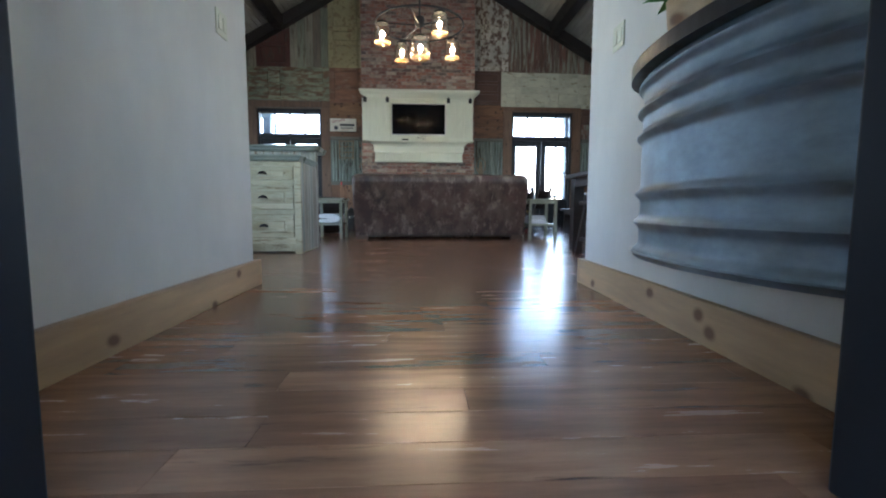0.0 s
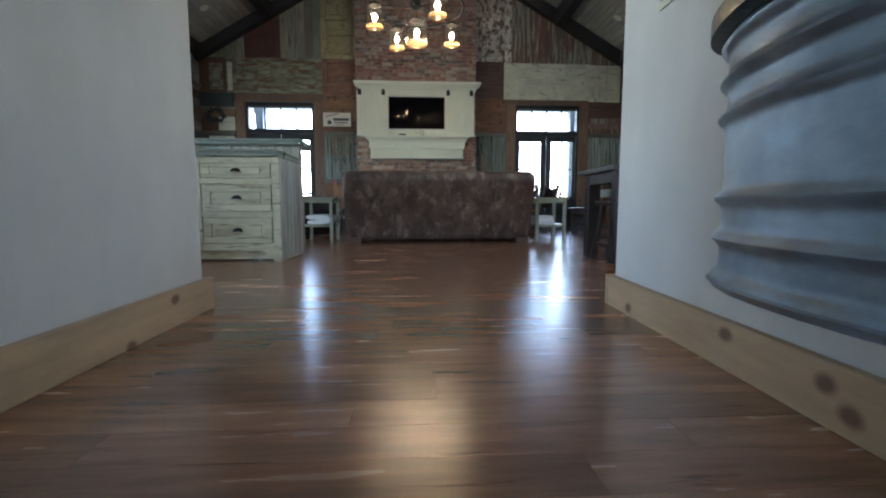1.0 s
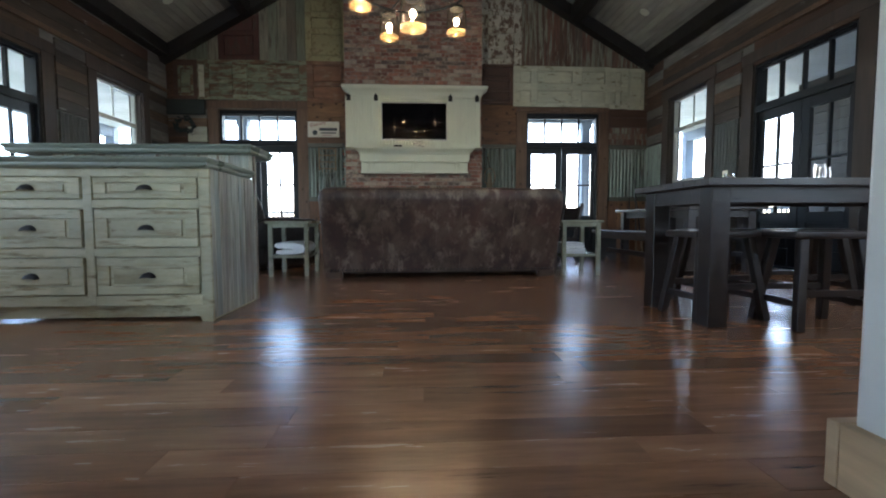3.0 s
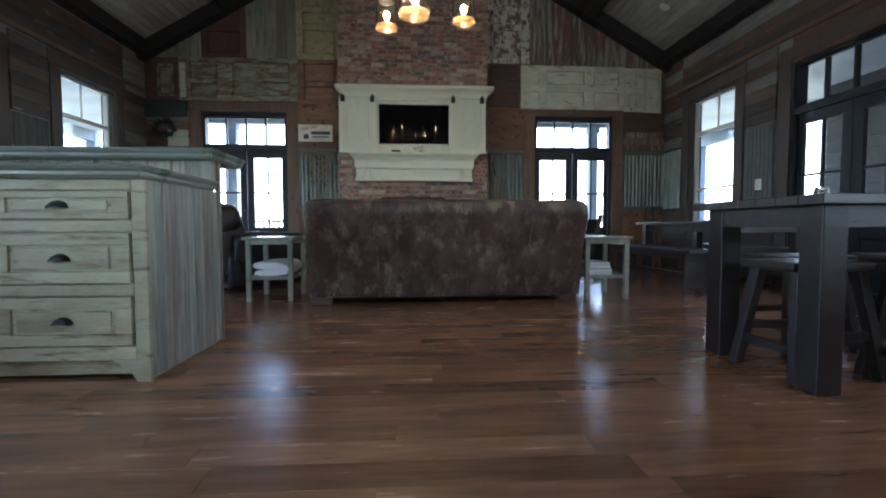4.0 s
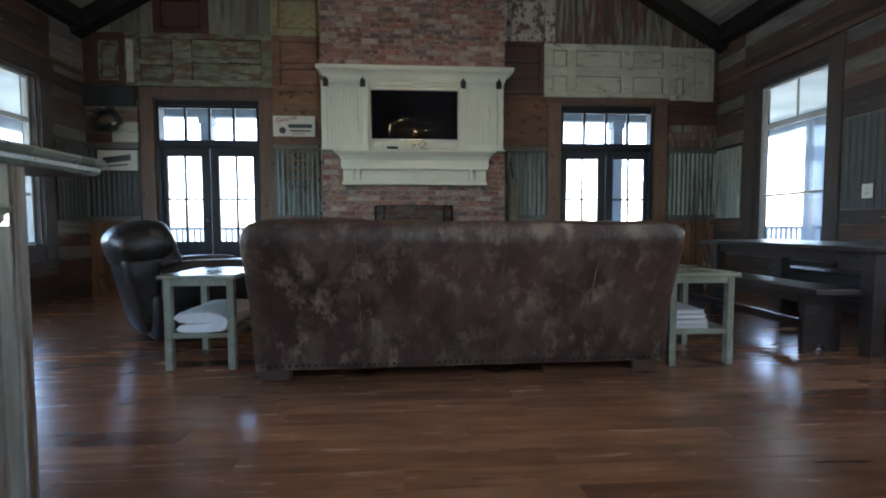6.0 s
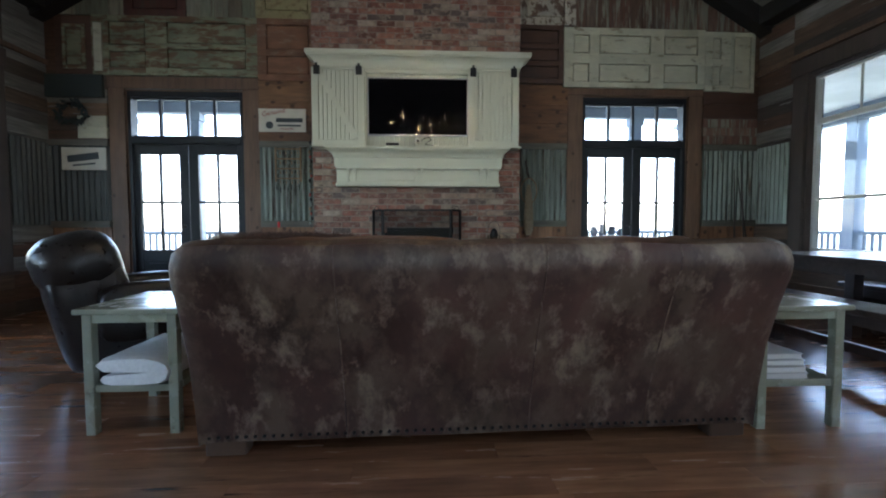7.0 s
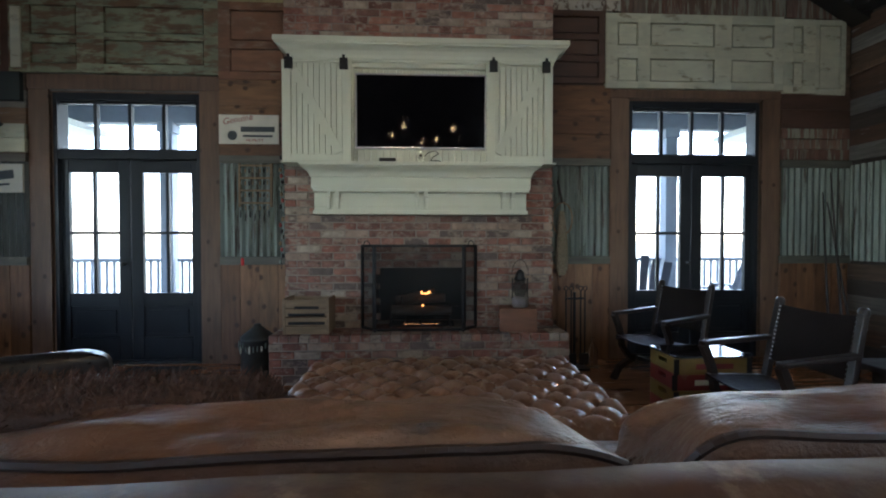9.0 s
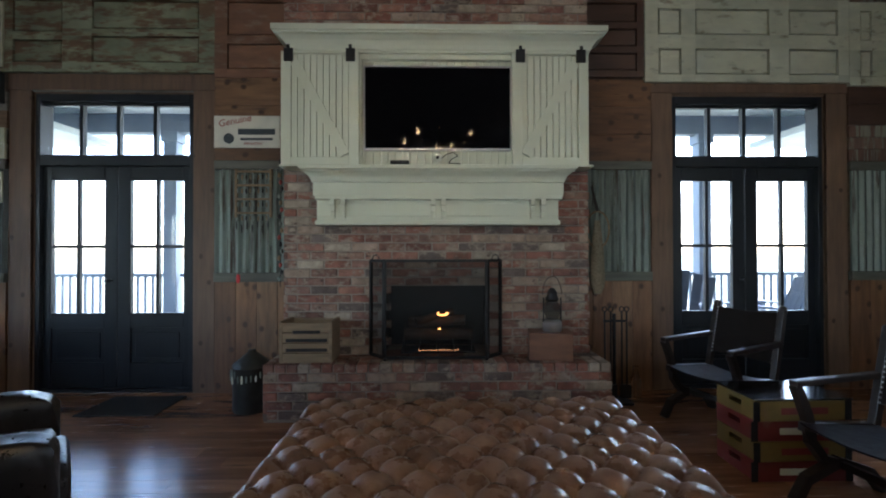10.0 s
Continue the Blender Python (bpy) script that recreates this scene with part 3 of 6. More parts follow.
def french_door(name, label):
    """A pair of glazed leaves under a four-light transom, 1.40 wide, drawn in its own plane: x across, y out, z up, from the middle of the sill."""
    d = thing(name, (0, 0, 0), label, "door")
    d["kind"] = "structure"
    w, k = 0.70, M["door_black"]
    part("door_frame", boxes([(-w, -w + 0.05, -0.02, 0.12, 0, TOP), (w - 0.05, w, -0.02, 0.12, 0, TOP), (-w + 0.05, w - 0.05, -0.02, 0.12, TOP - 0.08, TOP),
                              (-w + 0.05, w - 0.05, -0.02, 0.12, 1.993, 2.075), (-w + 0.05, w - 0.05, -0.02, 0.12, 0, 0.03)], 0.004), k, d)
    tw = (2 * w - 0.1)
    part("transom", boxes([(-w + 0.05 + tw * i / 4 - 0.016, -w + 0.05 + tw * i / 4 + 0.016, 0.02, 0.07, 2.075, TOP - 0.08) for i in (1, 2, 3)] +
                          [(-w + 0.05, w - 0.05, 0.02, 0.07, 2.075, 2.1), (-w + 0.05, w - 0.05, 0.02, 0.07, TOP - 0.105, TOP - 0.08)], 0.003), k, d)
    for i in range(4):
        a = -w + 0.05 + tw * i / 4 + 0.016
        p = part("pane", boxes([(a, a + tw / 4 - 0.032, 0.044, 0.05, 2.1, TOP - 0.105)]), M["pane"], d)
        p.visible_shadow = False
    for s in (-1, 1):
        x0, x1 = sorted((s * 0.004, s * (w - 0.054)))
        gx0, gx1 = sorted((s * 0.115, s * (w - 0.12)))
        gm_ = (gx0 + gx1) / 2
        leaf = part("door_leaf", boxes([(x0, gx0, 0.02, 0.065, 0.03, 1.995), (gx1, x1, 0.02, 0.065, 0.03, 1.995), (gx0, gx1, 0.02, 0.065, 1.87, 1.995), (gx0, gx1, 0.02, 0.065, 0.56, 0.69),
                                        (gx0, gx1, 0.02, 0.065, 0.03, 0.25), (gx0, gx1, 0.035, 0.05, 0.25, 0.56), (gx0 + 0.04, gx1 - 0.04, 0.026, 0.05, 0.29, 0.52)], 0.004), k, d)
        sub("muntin", boxes([(gm_ - 0.015, gm_ + 0.015, 0.025, 0.06, 0.69, 1.87)], 0.003), k, leaf)
        sub("muntin", boxes([(gx0, gx1, 0.027, 0.058, 1.266, 1.296)], 0.003), k, leaf)
        for a, b in ((gx0, gm_ - 0.015), (gm_ + 0.015, gx1)):
            for e, f in ((0.69, 1.266), (1.296, 1.87)):
                g = sub("pane", boxes([(a, b, 0.042, 0.046, e, f)]), M["pane"], leaf)
                g.visible_shadow = False
        if s < 0:
            sub("door_handle", rods([((-0.05, 0.02, 0.98), (-0.05, -0.03, 0.98), 0.012), ((-0.05, -0.03, 0.98), (-0.05, -0.055, 0.98), 0.021, 0.016)]), M["iron"], leaf, "small round dark knob", True)
    cs = M["casing"]
    part("casing", boxes([(-w - 0.19, -w, -0.05, -0.021, 0, TOP + 0.01), (w, w + 0.19, -0.05, -0.021, 0, TOP + 0.01)], 0.004), cs, d, "brown rough-sawn casing")
    part("head_casing", boxes([(-w - 0.21, w + 0.21, -0.055, -0.021, TOP + 0.01, TOP + 0.15)], 0.004), cs, d, "brown rough-sawn casing")
    part("reveal", boxes([(-w - 0.002, -w + 0.014, -0.021, 0.0, 0, TOP), (w - 0.014, w + 0.002, -0.021, 0.0, 0, TOP), (-w, w, -0.021, 0.0, TOP - 0.014, TOP + 0.002)]), cs, d)
    return d


door_1 = french_door("door_1", "pair of blue-black glazed doors with transom in brown casing")
door_2 = copy_thing(door_1, pose(3.18, YB + 0.04, 0))
door_1.matrix_basis = pose(-2.465, YB + 0.04, 0)
door_3 = copy_thing(door_1, pose(XR + 0.04, 7.43, 0, 0, 0, -90))
door_4 = copy_thing(door_1, pose(XL - 0.04, 7.43, 0, 0, 0, 90))
for o in (*door_3.children, *door_4.children):
    if "casing" in o.name or "reveal" in o.name:
        o.data = o.data.copy()
        o.data.materials[0] = M["dark_casing"]
        o["label"] = "dark rough-sawn casing"
for o, n in ((door_2, "door_2"), (door_3, "door_3"), (door_4, "door_4")):
    o.name = n


def sash_window(name, label):
    """A single-hung window, 1.02 wide, from 0.66 to 2.68; x across, y out."""
    d = thing(name, (0, 0, 0), label, "window")
    d["kind"] = "structure"
    w, k = 0.52, M["sash"]
    part("window_frame", boxes([(-w, -w + 0.045, 0.06, 0.125, 0.66, 2.68), (w - 0.045, w, 0.06, 0.125, 0.66, 2.68), (-w + 0.045, w - 0.045, 0.06, 0.125, 2.635, 2.68), (-w + 0.045, w - 0.045, 0.06, 0.125, 0.66, 0.72),
                                (-w + 0.045, w - 0.045, 0.065, 0.12, 2.125, 2.185), (-w + 0.045, w - 0.045, 0.075, 0.11, 1.262, 1.297)], 0.004), k, d)
    part("jamb_liner", boxes([(-w, -w + 0.02, -0.01, 0.06, 0.66, 2.68), (w - 0.02, w, -0.01, 0.06, 0.66, 2.68), (-w + 0.02, w - 0.02, -0.01, 0.06, 2.66, 2.68), (-w + 0.02, w - 0.02, -0.01, 0.06, 0.66, 0.68)], 0.003), M["dark_casing"], d)
    part("muntin", boxes([(-0.007, 0.007, 0.085, 0.105, 2.185, 2.635)]), k, d)
    for a, b, e, f in ((-0.475, -0.007, 2.185, 2.635), (0.007, 0.475, 2.185, 2.635), (-0.475, 0.475, 1.297, 2.125), (-0.475, 0.475, 0.72, 1.262)):
        p = part("pane", boxes([(a, b, 0.094, 0.1, e, f)]), M["pane"], d)
        p.visible_shadow = False
    part("casing", boxes([(-w - 0.17, -w, -0.05, -0.008, 0.5, 2.7), (w, w + 0.17, -0.05, -0.008, 0.5, 2.7), (-w - 0.2, w + 0.2, -0.055, -0.008, 2.7, 2.88)], 0.004), M["dark_casing"], d, "rough brown casing")
    part("window_sill", boxes([(-w - 0.2, w + 0.2, -0.09, -0.008, 0.46, 0.5), (-w, w, -0.06, 0.0, 0.62, 0.66), (-w, w, -0.04, -0.008, 0.5, 0.62)], 0.004), M["dark_casing"], d)
    return d


M["sash"] = surface("window_sash_paint", [(0.55, 0.56, 0.52)], rough=0.45, scale=6, contrast=0.06, bump=0.03)
win_1 = sash_window("window_1", "tall sash window in rough brown casing beside the dining table")
win_2 = copy_thing(win_1, pose(XL - 0.02, 9.55, 0, 0, 0, 90))
win_1.matrix_basis = pose(XR + 0.02, 9.55, 0, 0, 0, -90)
win_2.name = "window_2"
win_2["label"] = "tall sash window in dark barn-board wall"

# ---- porch posts, rail, chairs ----


def porch_post(x, y):
    solid("porch_post", boxes([(x - 0.11, x + 0.11, y - 0.11, y + 0.11, -0.04, 3.3), (x - 0.15, x + 0.15, y - 0.15, y + 0.15, -0.04, 0.2), (x - 0.14, x + 0.14, y - 0.14, y + 0.14, 3.12, 3.3)], 0.008),
          M["porch_paint"], "square grey-blue painted porch post", "post", "porch posts")


for x in (PXL, -4.15, -1.1, 2.0, 5.05, PXR):
    porch_post(x, PY)
for x in (PXL, PXR):
    for y in (12.55, 9.4, 6.2, 3.0):
        porch_post(x, y)


def porch_rail(a, b, along):
    """Top and bottom rail with square balusters between two posts."""
    f = (lambda u0, u1, v0, v1, z0, z1: (u0, u1, PY + v0, PY + v1, z0, z1)) if along == "n" else (lambda u0, u1, v0, v1, z0, z1: (along + v0, along + v1, u0, u1, z0, z1))
    r = thing("porch_railing", f(a, b, 0, 0, 0, 0)[::2][:2] + (-0.04,), "painted porch railing with square balusters", "railing", "porch railings")
    part("top_rail", boxes([f(a, b, -0.05, 0.05, 0.82, 0.88)], 0.006), M["porch_paint"], r)
    part("bottom_rail", boxes([f(a, b, -0.03, 0.03, 0.08, 0.14)]), M["porch_paint"], r)
    n = int((b - a) / 0.125)
    for i in range(n):
        u = a + (b - a) * (i + 0.5) / n
        part("baluster", boxes([f(u - 0.018, u + 0.018, -0.018, 0.018, 0.14, 0.82)]), M["porch_paint"], r)


xs = (PXL, -4.15, -1.1, 2.0, 5.05, PXR)
for a, b in zip(xs, xs[1:]):
    porch_rail(a + 0.15, b - 0.15, "n")
for x in (PXL, PXR):
    for a, b in ((9.55, 12.4), (12.7, PY - 0.15), (6.35, 9.25)):
        porch_rail(a, b, x)


def porch_chair(m):
    """A slatted garden chair with a fan back."""
    c = thing("garden_chair", (0, 0, 0), "dark slatted wooden garden chair on the porch", "chair", "porch chairs")
    k = M["porch_paint"]
    for i in range(5):
        x = (i - 2) * 0.11
        part("back_slat", beams([((x, 0.25, 0.3), (x * 1.25, 0.55, 1.05 - abs(i - 2) * 0.04), 0.1, 0.02)]), k, c)
        part("seat_slat", beams([((-0.27, -0.25 + i * 0.12, 0.38 - i * 0.025), (0.27, -0.25 + i * 0.12, 0.38 - i * 0.025), 0.02, 0.1, (0, 0, 1))]), k, c)
    for s in (-1, 1):
        part("armrest", boxes([(s * 0.34 - 0.07, s * 0.34 + 0.07, -0.35, 0.4, 0.56, 0.585)], 0.005), k, c)
        part("front_leg", boxes([(s * 0.3 - 0.05, s * 0.3 + 0.05, -0.3, -0.27, 0, 0.56)]), k, c)
        part("back_leg", beams([((s * 0.29, -0.26, 0.38), (s * 0.29, 0.6, 0.0), 0.025, 0.11)]), k, c)
    c.matrix_basis = m
    return c


pc = porch_chair(pose(3.5, 12.6, -0.04, 0, 0, 160))
copy_thing(pc, pose(4.75, 12.7, -0.04, 0, 0, 200))

# ---- cladding of the gable: salvaged doors, boards and tin ----


def clip_top(x0, x1, z1):
    return min(z1, roof_z(x0) - 0.1, roof_z(x1) - 0.1)


def wall_boards(x0, x1, z0, z1, n, material, upright, proud=0.02, name="board", label=""):
    """n boards side by side on the gable wall."""
    for i in range(n):
        d = proud + 0.006 * random.random()
        if upright:
            a, b = x0 + (x1 - x0) * i / n, x0 + (x1 - x0) * (i + 1) / n
            top = clip_top(a, b, z1)
            if top > z0 + 0.05:
                part(name, boxes([(a + 0.002, b - 0.002, YB - d, YB + 0.01, z0, top)]), material, wall_n, label)
        else:
            a, b = z0 + (z1 - z0) * i / n, z0 + (z1 - z0) * (i + 1) / n
            part(name, boxes([(x0, x1, YB - d, YB + 0.01, a + 0.002, b - 0.002)]), material, wall_n, label)


def salvaged_door(x0, x1, z0, z1, panels, material, proud=0.035, label=""):
    """A panelled door hung on the wall: frame members proud of sunk panels with a raised field. panels: (x0, x1, z0, z1) as shares."""
    y = YB - proud
    rows = [(x0, x1, y + 0.032, YB + 0.01, z0, z1)]
    us = [(x0 + (x1 - x0) * a, x0 + (x1 - x0) * b, z0 + (z1 - z0) * c, z0 + (z1 - z0) * d) for a, b, c, d in panels]
    xs_ = sorted({x0, x1, *[u[0] for u in us], *[u[1] for u in us]})
    zs_ = sorted({z0, z1, *[u[2] for u in us], *[u[3] for u in us]})
    for a, b in zip(xs_, xs_[1:]):
        for c, d in zip(zs_, zs_[1:]):
            mid = ((a + b) / 2, (c + d) / 2)
            inside = any(u[0] < mid[0] < u[1] and u[2] < mid[1] < u[3] for u in us)
            if not inside:
                rows.append((a, b, y, y + 0.034, c, d))
    for u in us:
        g = 0.013
        if u[1] - u[0] > 3 * g and u[3] - u[2] > 3 * g:
            rows.append((u[0] + g, u[1] - g, y + 0.008, y + 0.034, u[2] + g, u[3] - g))
    part("door_panel", boxes(rows), material, wall_n, label)


def tin_sheet(x0, x1, z0, z1, material, pitch=0.067, wall=None, face=None):
    """Corrugated tin with upright waves."""
    n = max(4, int((x1 - x0) / pitch * 8))
    front = [(x0 + (x1 - x0) * i / n, 0.016 + 0.011 * math.cos(2 * math.pi * (x1 - x0) * i / n / pitch)) for i in range(n + 1)]
    if face is None:
        ring = [(x, YB - h) for x, h in front] + [(x, YB - h + 0.003) for x, h in front[::-1]]
    else:
        x, s = face
        ring = [(x - s * h, u) for u, h in front] + [(x - s * (h - 0.003), u) for u, h in front[::-1]]
    part("tin_sheet", extrude(ring, "z", z0, z1), material, wall or wall_n, smooth=True)


# upper row
wall_boards(XL, -3.12, 3.5, 5.2, 5, M["green_planks"], True)
salvaged_door(-3.12, -2.4, 3.5, 4.28, [(0.14, 0.86, 0.1, 0.55), (0.14, 0.86, 0.65, 0.98)], M["red_door"], label="dark red panelled door")
wall_boards(-2.4, -1.58, 3.5, 4.75, 5, M["green_planks"], True)
salvaged_door(-1.58, -0.84, 3.5, 5.1, [(0.15, 0.85, 0.06, 0.3), (0.15, 0.85, 0.36, 0.48), (0.15, 0.85, 0.54, 0.95)], M["yellow_peel"], label="carved yellow painted door")
salvaged_door(1.6, 2.37, 3.5, 5.15, [(0.18, 0.82, 0.06, 0.34), (0.18, 0.82, 0.4, 0.54), (0.18, 0.82, 0.6, 0.94)], M["white_chip"], label="door with chipped white paint")
wall_boards(2.37, XR, 3.48, 5.1, 17, M["rust_planks"], True)
# middle row
salvaged_door(-3.92, -3.5, 2.8, 3.48, [], M["brown_door"], 0.034)
salvaged_door(-3.83, -3.57, 2.86, 3.38, [(0.14, 0.86, 0.07, 0.93)], M["green_peel"], 0.05, "narrow green peeling cupboard door")
salvaged_door(-3.5, -1.57, 2.8, 3.5, [(0.1, 0.32, 0.12, 0.4), (0.1, 0.32, 0.5, 0.9), (0.45, 0.93, 0.12, 0.45), (0.45, 0.93, 0.54, 0.9)], M["green_peel"], label="green peeling panelled door hung sideways")
salvaged_door(-3.47, -3.38, 2.84, 3.4, [], M["white_door"], 0.05)
salvaged_door(-1.57, -0.84, 2.76, 3.5, [(0.15, 0.85, 0.1, 0.4), (0.15, 0.85, 0.5, 0.9)], M["rust_door"], label="worn orange panelled door")
salvaged_door(1.58, 2.218, 2.78, 3.5, [(0.12, 0.9, 0.08, 0.3), (0.12, 0.9, 0.38, 0.6), (0.12, 0.9, 0.68, 0.92)], M["brown_door"], label="dark brown panelled door")
cols = ((0.065, 0.176), (0.246, 0.607), (0.704, 0.946))
salvaged_door(2.22, 4.06, 2.735, 3.475, [(a, b, c, d) for a, b in cols for c, d in ((0.09, 0.4), (0.57, 0.88))], M["white_door"], 0.05, "aged white six-panel door hung sideways")
salvaged_door(4.065, 4.4, 2.71, 3.46, [(0.3, 0.62, 0.1, 0.42), (0.3, 0.62, 0.54, 0.9)], M["white_door"], 0.047, "end of an aged white door")
salvaged_door(4.403, 4.73, 2.7, 3.46, [(0.14, 0.86, 0.07, 0.93)], M["white_door"], 0.042, "narrow aged white door")
# lower row
wall_boards(XL, -3.36, 1.98, 2.79, 5, M["barnwood_x"], False)
wall_boards(-1.57, -0.84, 2.03, 2.76, 3, M["orange_wood"], False)
wall_boards(1.58, 2.28, 2.03, 2.76, 3, M["orange_wood"], False)
wall_boards(4.075, XR, 2.36, 2.74, 2, M["brown_door"], False)
wall_boards(4.075, XR, 2.04, 2.36, 3, M["rust_planks"], False)
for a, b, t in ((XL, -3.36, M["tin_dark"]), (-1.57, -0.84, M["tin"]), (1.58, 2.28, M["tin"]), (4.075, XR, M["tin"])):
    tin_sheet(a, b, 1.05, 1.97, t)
    part("rail_board", boxes([(a, b, YB - 0.045, YB + 0.01, 0.97, 1.05), (a, b, YB - 0.04, YB + 0.01, 1.955, 2.03)], 0.004), M["rail_paint"], wall_n)
    wall_boards(a, b, 0.0, 0.97, 4, M["wainscot"], True)
# white boards and the dark shelf in the corner
wall_boards(-3.69, -3.36, 2.04, 2.31, 2, M["white_door"], False, 0.045)
wall_boards(-4.04, -3.38, 2.52, 2.79, 1, M["green_dark"], False, 0.06)


def side_boards(wall, x, s, rows):
    """Level boards on a side wall: rows of (y0, y1, z0, z1, count)."""
    for y0, y1, z0, z1, n in rows:
        for i in range(n):
            a, b = z0 + (z1 - z0) * i / n, z0 + (z1 - z0) * (i + 1) / n
            d = 0.018 + 0.008 * random.random()
            p, q = sorted((x + s * 0.01, x - s * d))
            part("board", boxes([(p, q, y0, y1, a + 0.002, b - 0.002)]), M["barnwood"], wall)


for wall, x, s in ((wall_e, XR, 1), (wall_w, XL, -1)):
    side_boards(wall, x, s, [(10.25, YB - 0.03, 2.02, 3.44, 9), (8.33, 8.85, 2.0, 2.88, 6), (YF, 10.25, 2.9, 3.44, 3), (6.4, 6.52, 1.1, 2.9, 11), (8.33, 10.25, 0.0, 0.46, 3), (10.25, YB - 0.03, 0, 0.97, 6), (YF, 6.52, 0, 0.8, 5), (8.33, 8.85, 0.46, 1.05, 4)])
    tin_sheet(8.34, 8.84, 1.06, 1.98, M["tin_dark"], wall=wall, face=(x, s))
    # the west corner sheet takes the darker tin
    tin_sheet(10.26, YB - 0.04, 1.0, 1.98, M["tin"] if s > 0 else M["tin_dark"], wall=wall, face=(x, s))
    p, q = sorted((x, x - s * 0.05))
    part("ledge", boxes([(p, q, YF, 10.8, 2.9, 2.96)], 0.006), M["casing"], wall)

# ---- chimney ----
CX0, CX1, CY, HY, HZ = -0.835, 1.575, 10.390, 10.100, 0.42
FX0, FX1, FZ = -0.05, 0.79, 0.96    # firebox
chimney = structure("chimney", boxes([(CX0 + 0.012, FX0, CY + 0.012, YB, 0, 6.2), (FX1, CX1 - 0.012, CY + 0.012, YB, 0, 6.2), (FX0, FX1, CY + 0.012, YB, FZ, 6.2)]), M["mortar"], "broad chimney breast of old mixed red brick", "chimney")
part("firebox", boxes([(FX0, FX1, YB - 0.02, YB + 0.3, HZ, FZ), (FX0 - 0.02, FX0 + 0.004, CY + 0.05, YB, HZ, FZ), (FX1 - 0.004, FX1 + 0.02, CY + 0.05, YB, HZ, FZ), (FX0, FX1, CY + 0.05, YB, FZ - 0.02, FZ + 0.004)]), M["black"], chimney, "sooty firebox")
hearth = structure("hearth", boxes([(-0.875, 1.625, HY + 0.012, YB, 0, HZ - 0.012)]), M["mortar"], "raised brick hearth with a soldier-course edge", "hearth")

# ---- mantel box with sliding panels round the screen ----
mantel = thing("mantel", (0.37, 10.330, 1.44), "cream painted mantel cabinet with beadboard and sliding barn panels", "mantel")
k = M["cream"]
def moulding(x0, x1, y, back, steps):
    """A moulding that returns round both ends: steps of (projection, height)."""
    return skin([[(x0 - o, y - o, z), (x1 + o, y - o, z), (x1 + o, back, z), (x0 - o, back, z)] for o, z in steps])


part("crown", moulding(-0.735, 1.53, 10.27, 10.39, [(0.0, 2.744), (0.012, 2.744), (0.012, 2.761), (0.02, 2.768), (0.03, 2.794), (0.05, 2.823), (0.08, 2.846), (0.105, 2.855), (0.105, 2.867), (0.118, 2.872), (0.118, 2.912), (0.0, 2.912)]), k, mantel)
part("header", boxes([(-0.8, 1.53, 10.285, 10.39, 2.71, 2.745)]), k, mantel)
for i in range(41):
    part("beadboard", boxes([(-0.8 + i * 0.0568, -0.8 + i * 0.0568 + 0.0535, 10.315, 10.390, 1.87, 2.72)], 0.003, 1), k, mantel)
part("frame", boxes([(-0.8, 1.53, 10.275, 10.320, 2.7, 2.72), (-0.8, 1.53, 10.275, 10.320, 1.87, 1.89), (-0.235, -0.198, 10.260, 10.320, 1.89, 2.7), (0.955, 0.99, 10.260, 10.320, 1.89, 2.7)], 0.004), k, mantel)
for x0, x1, flip in ((-0.797, -0.215, False), (0.94, 1.52, True)):
    door = part("sliding_panel", boxes([(x0, x0 + 0.075, 10.215, 10.255, 1.875, 2.735), (x1 - 0.075, x1, 10.215, 10.255, 1.875, 2.735), (x0 + 0.075, x1 - 0.075, 10.215, 10.255, 1.875, 1.94), (x0 + 0.075, x1 - 0.075, 10.215, 10.255, 2.72, 2.735)], 0.003), k, mantel, "barn-style panel with a diagonal brace")
    n = 9
    w = (x1 - x0 - 0.15) / n
    for i in range(n):
        sub("beadboard", boxes([(x0 + 0.075 + i * w, x0 + 0.075 + (i + 1) * w - 0.005, 10.235, 10.252, 1.94, 2.72)], 0.002, 1), k, door)
    a, b = ((x0 + 0.1, 10.228, 2.655), (x1 - 0.1, 10.228, 1.96)) if not flip else ((x1 - 0.1, 10.228, 2.655), (x0 + 0.1, 10.228, 1.96))
    sub("brace", beams([(a, b, 0.02, 0.07, (0, 1, 0))]), k, door)
    for x in (x0 + 0.06, x1 - 0.06):
        sub("hanger", boxes([(x - 0.034, x + 0.034, 10.195, 10.214, 2.655, 2.75), (x - 0.012, x + 0.012, 10.19, 10.2, 2.745, 2.775)], 0.003), M["iron"], door, "black strap hanger")
part("shelf_moulding", moulding(-0.565, 1.33, 10.25, 10.39, [(0.0, 1.755), (0.01, 1.757), (0.015, 1.775), (0.025, 1.795), (0.045, 1.815), (0.07, 1.83), (0.075, 1.84), (0.088, 1.845), (0.088, 1.87)]), k, mantel)
part("shelf", boxes([(-0.8, 1.545, 10.180, 10.390, 1.862, 1.878)], 0.004), k, mantel)
part("frieze", boxes([(-0.57, 1.34, 10.260, 10.390, 1.655, 1.756), (-0.55, 1.325, 10.240, 10.390, 1.625, 1.656)], 0.004), k, mantel)
part("apron", boxes([(-0.55, 1.31, 10.300, 10.390, 1.47, 1.626), (-0.56, 1.32, 10.280, 10.390, 1.435, 1.47), (-0.53, 0.33, 10.290, 10.302, 1.5, 1.6), (0.43, 1.29, 10.290, 10.302, 1.5, 1.6)], 0.003), k, mantel)
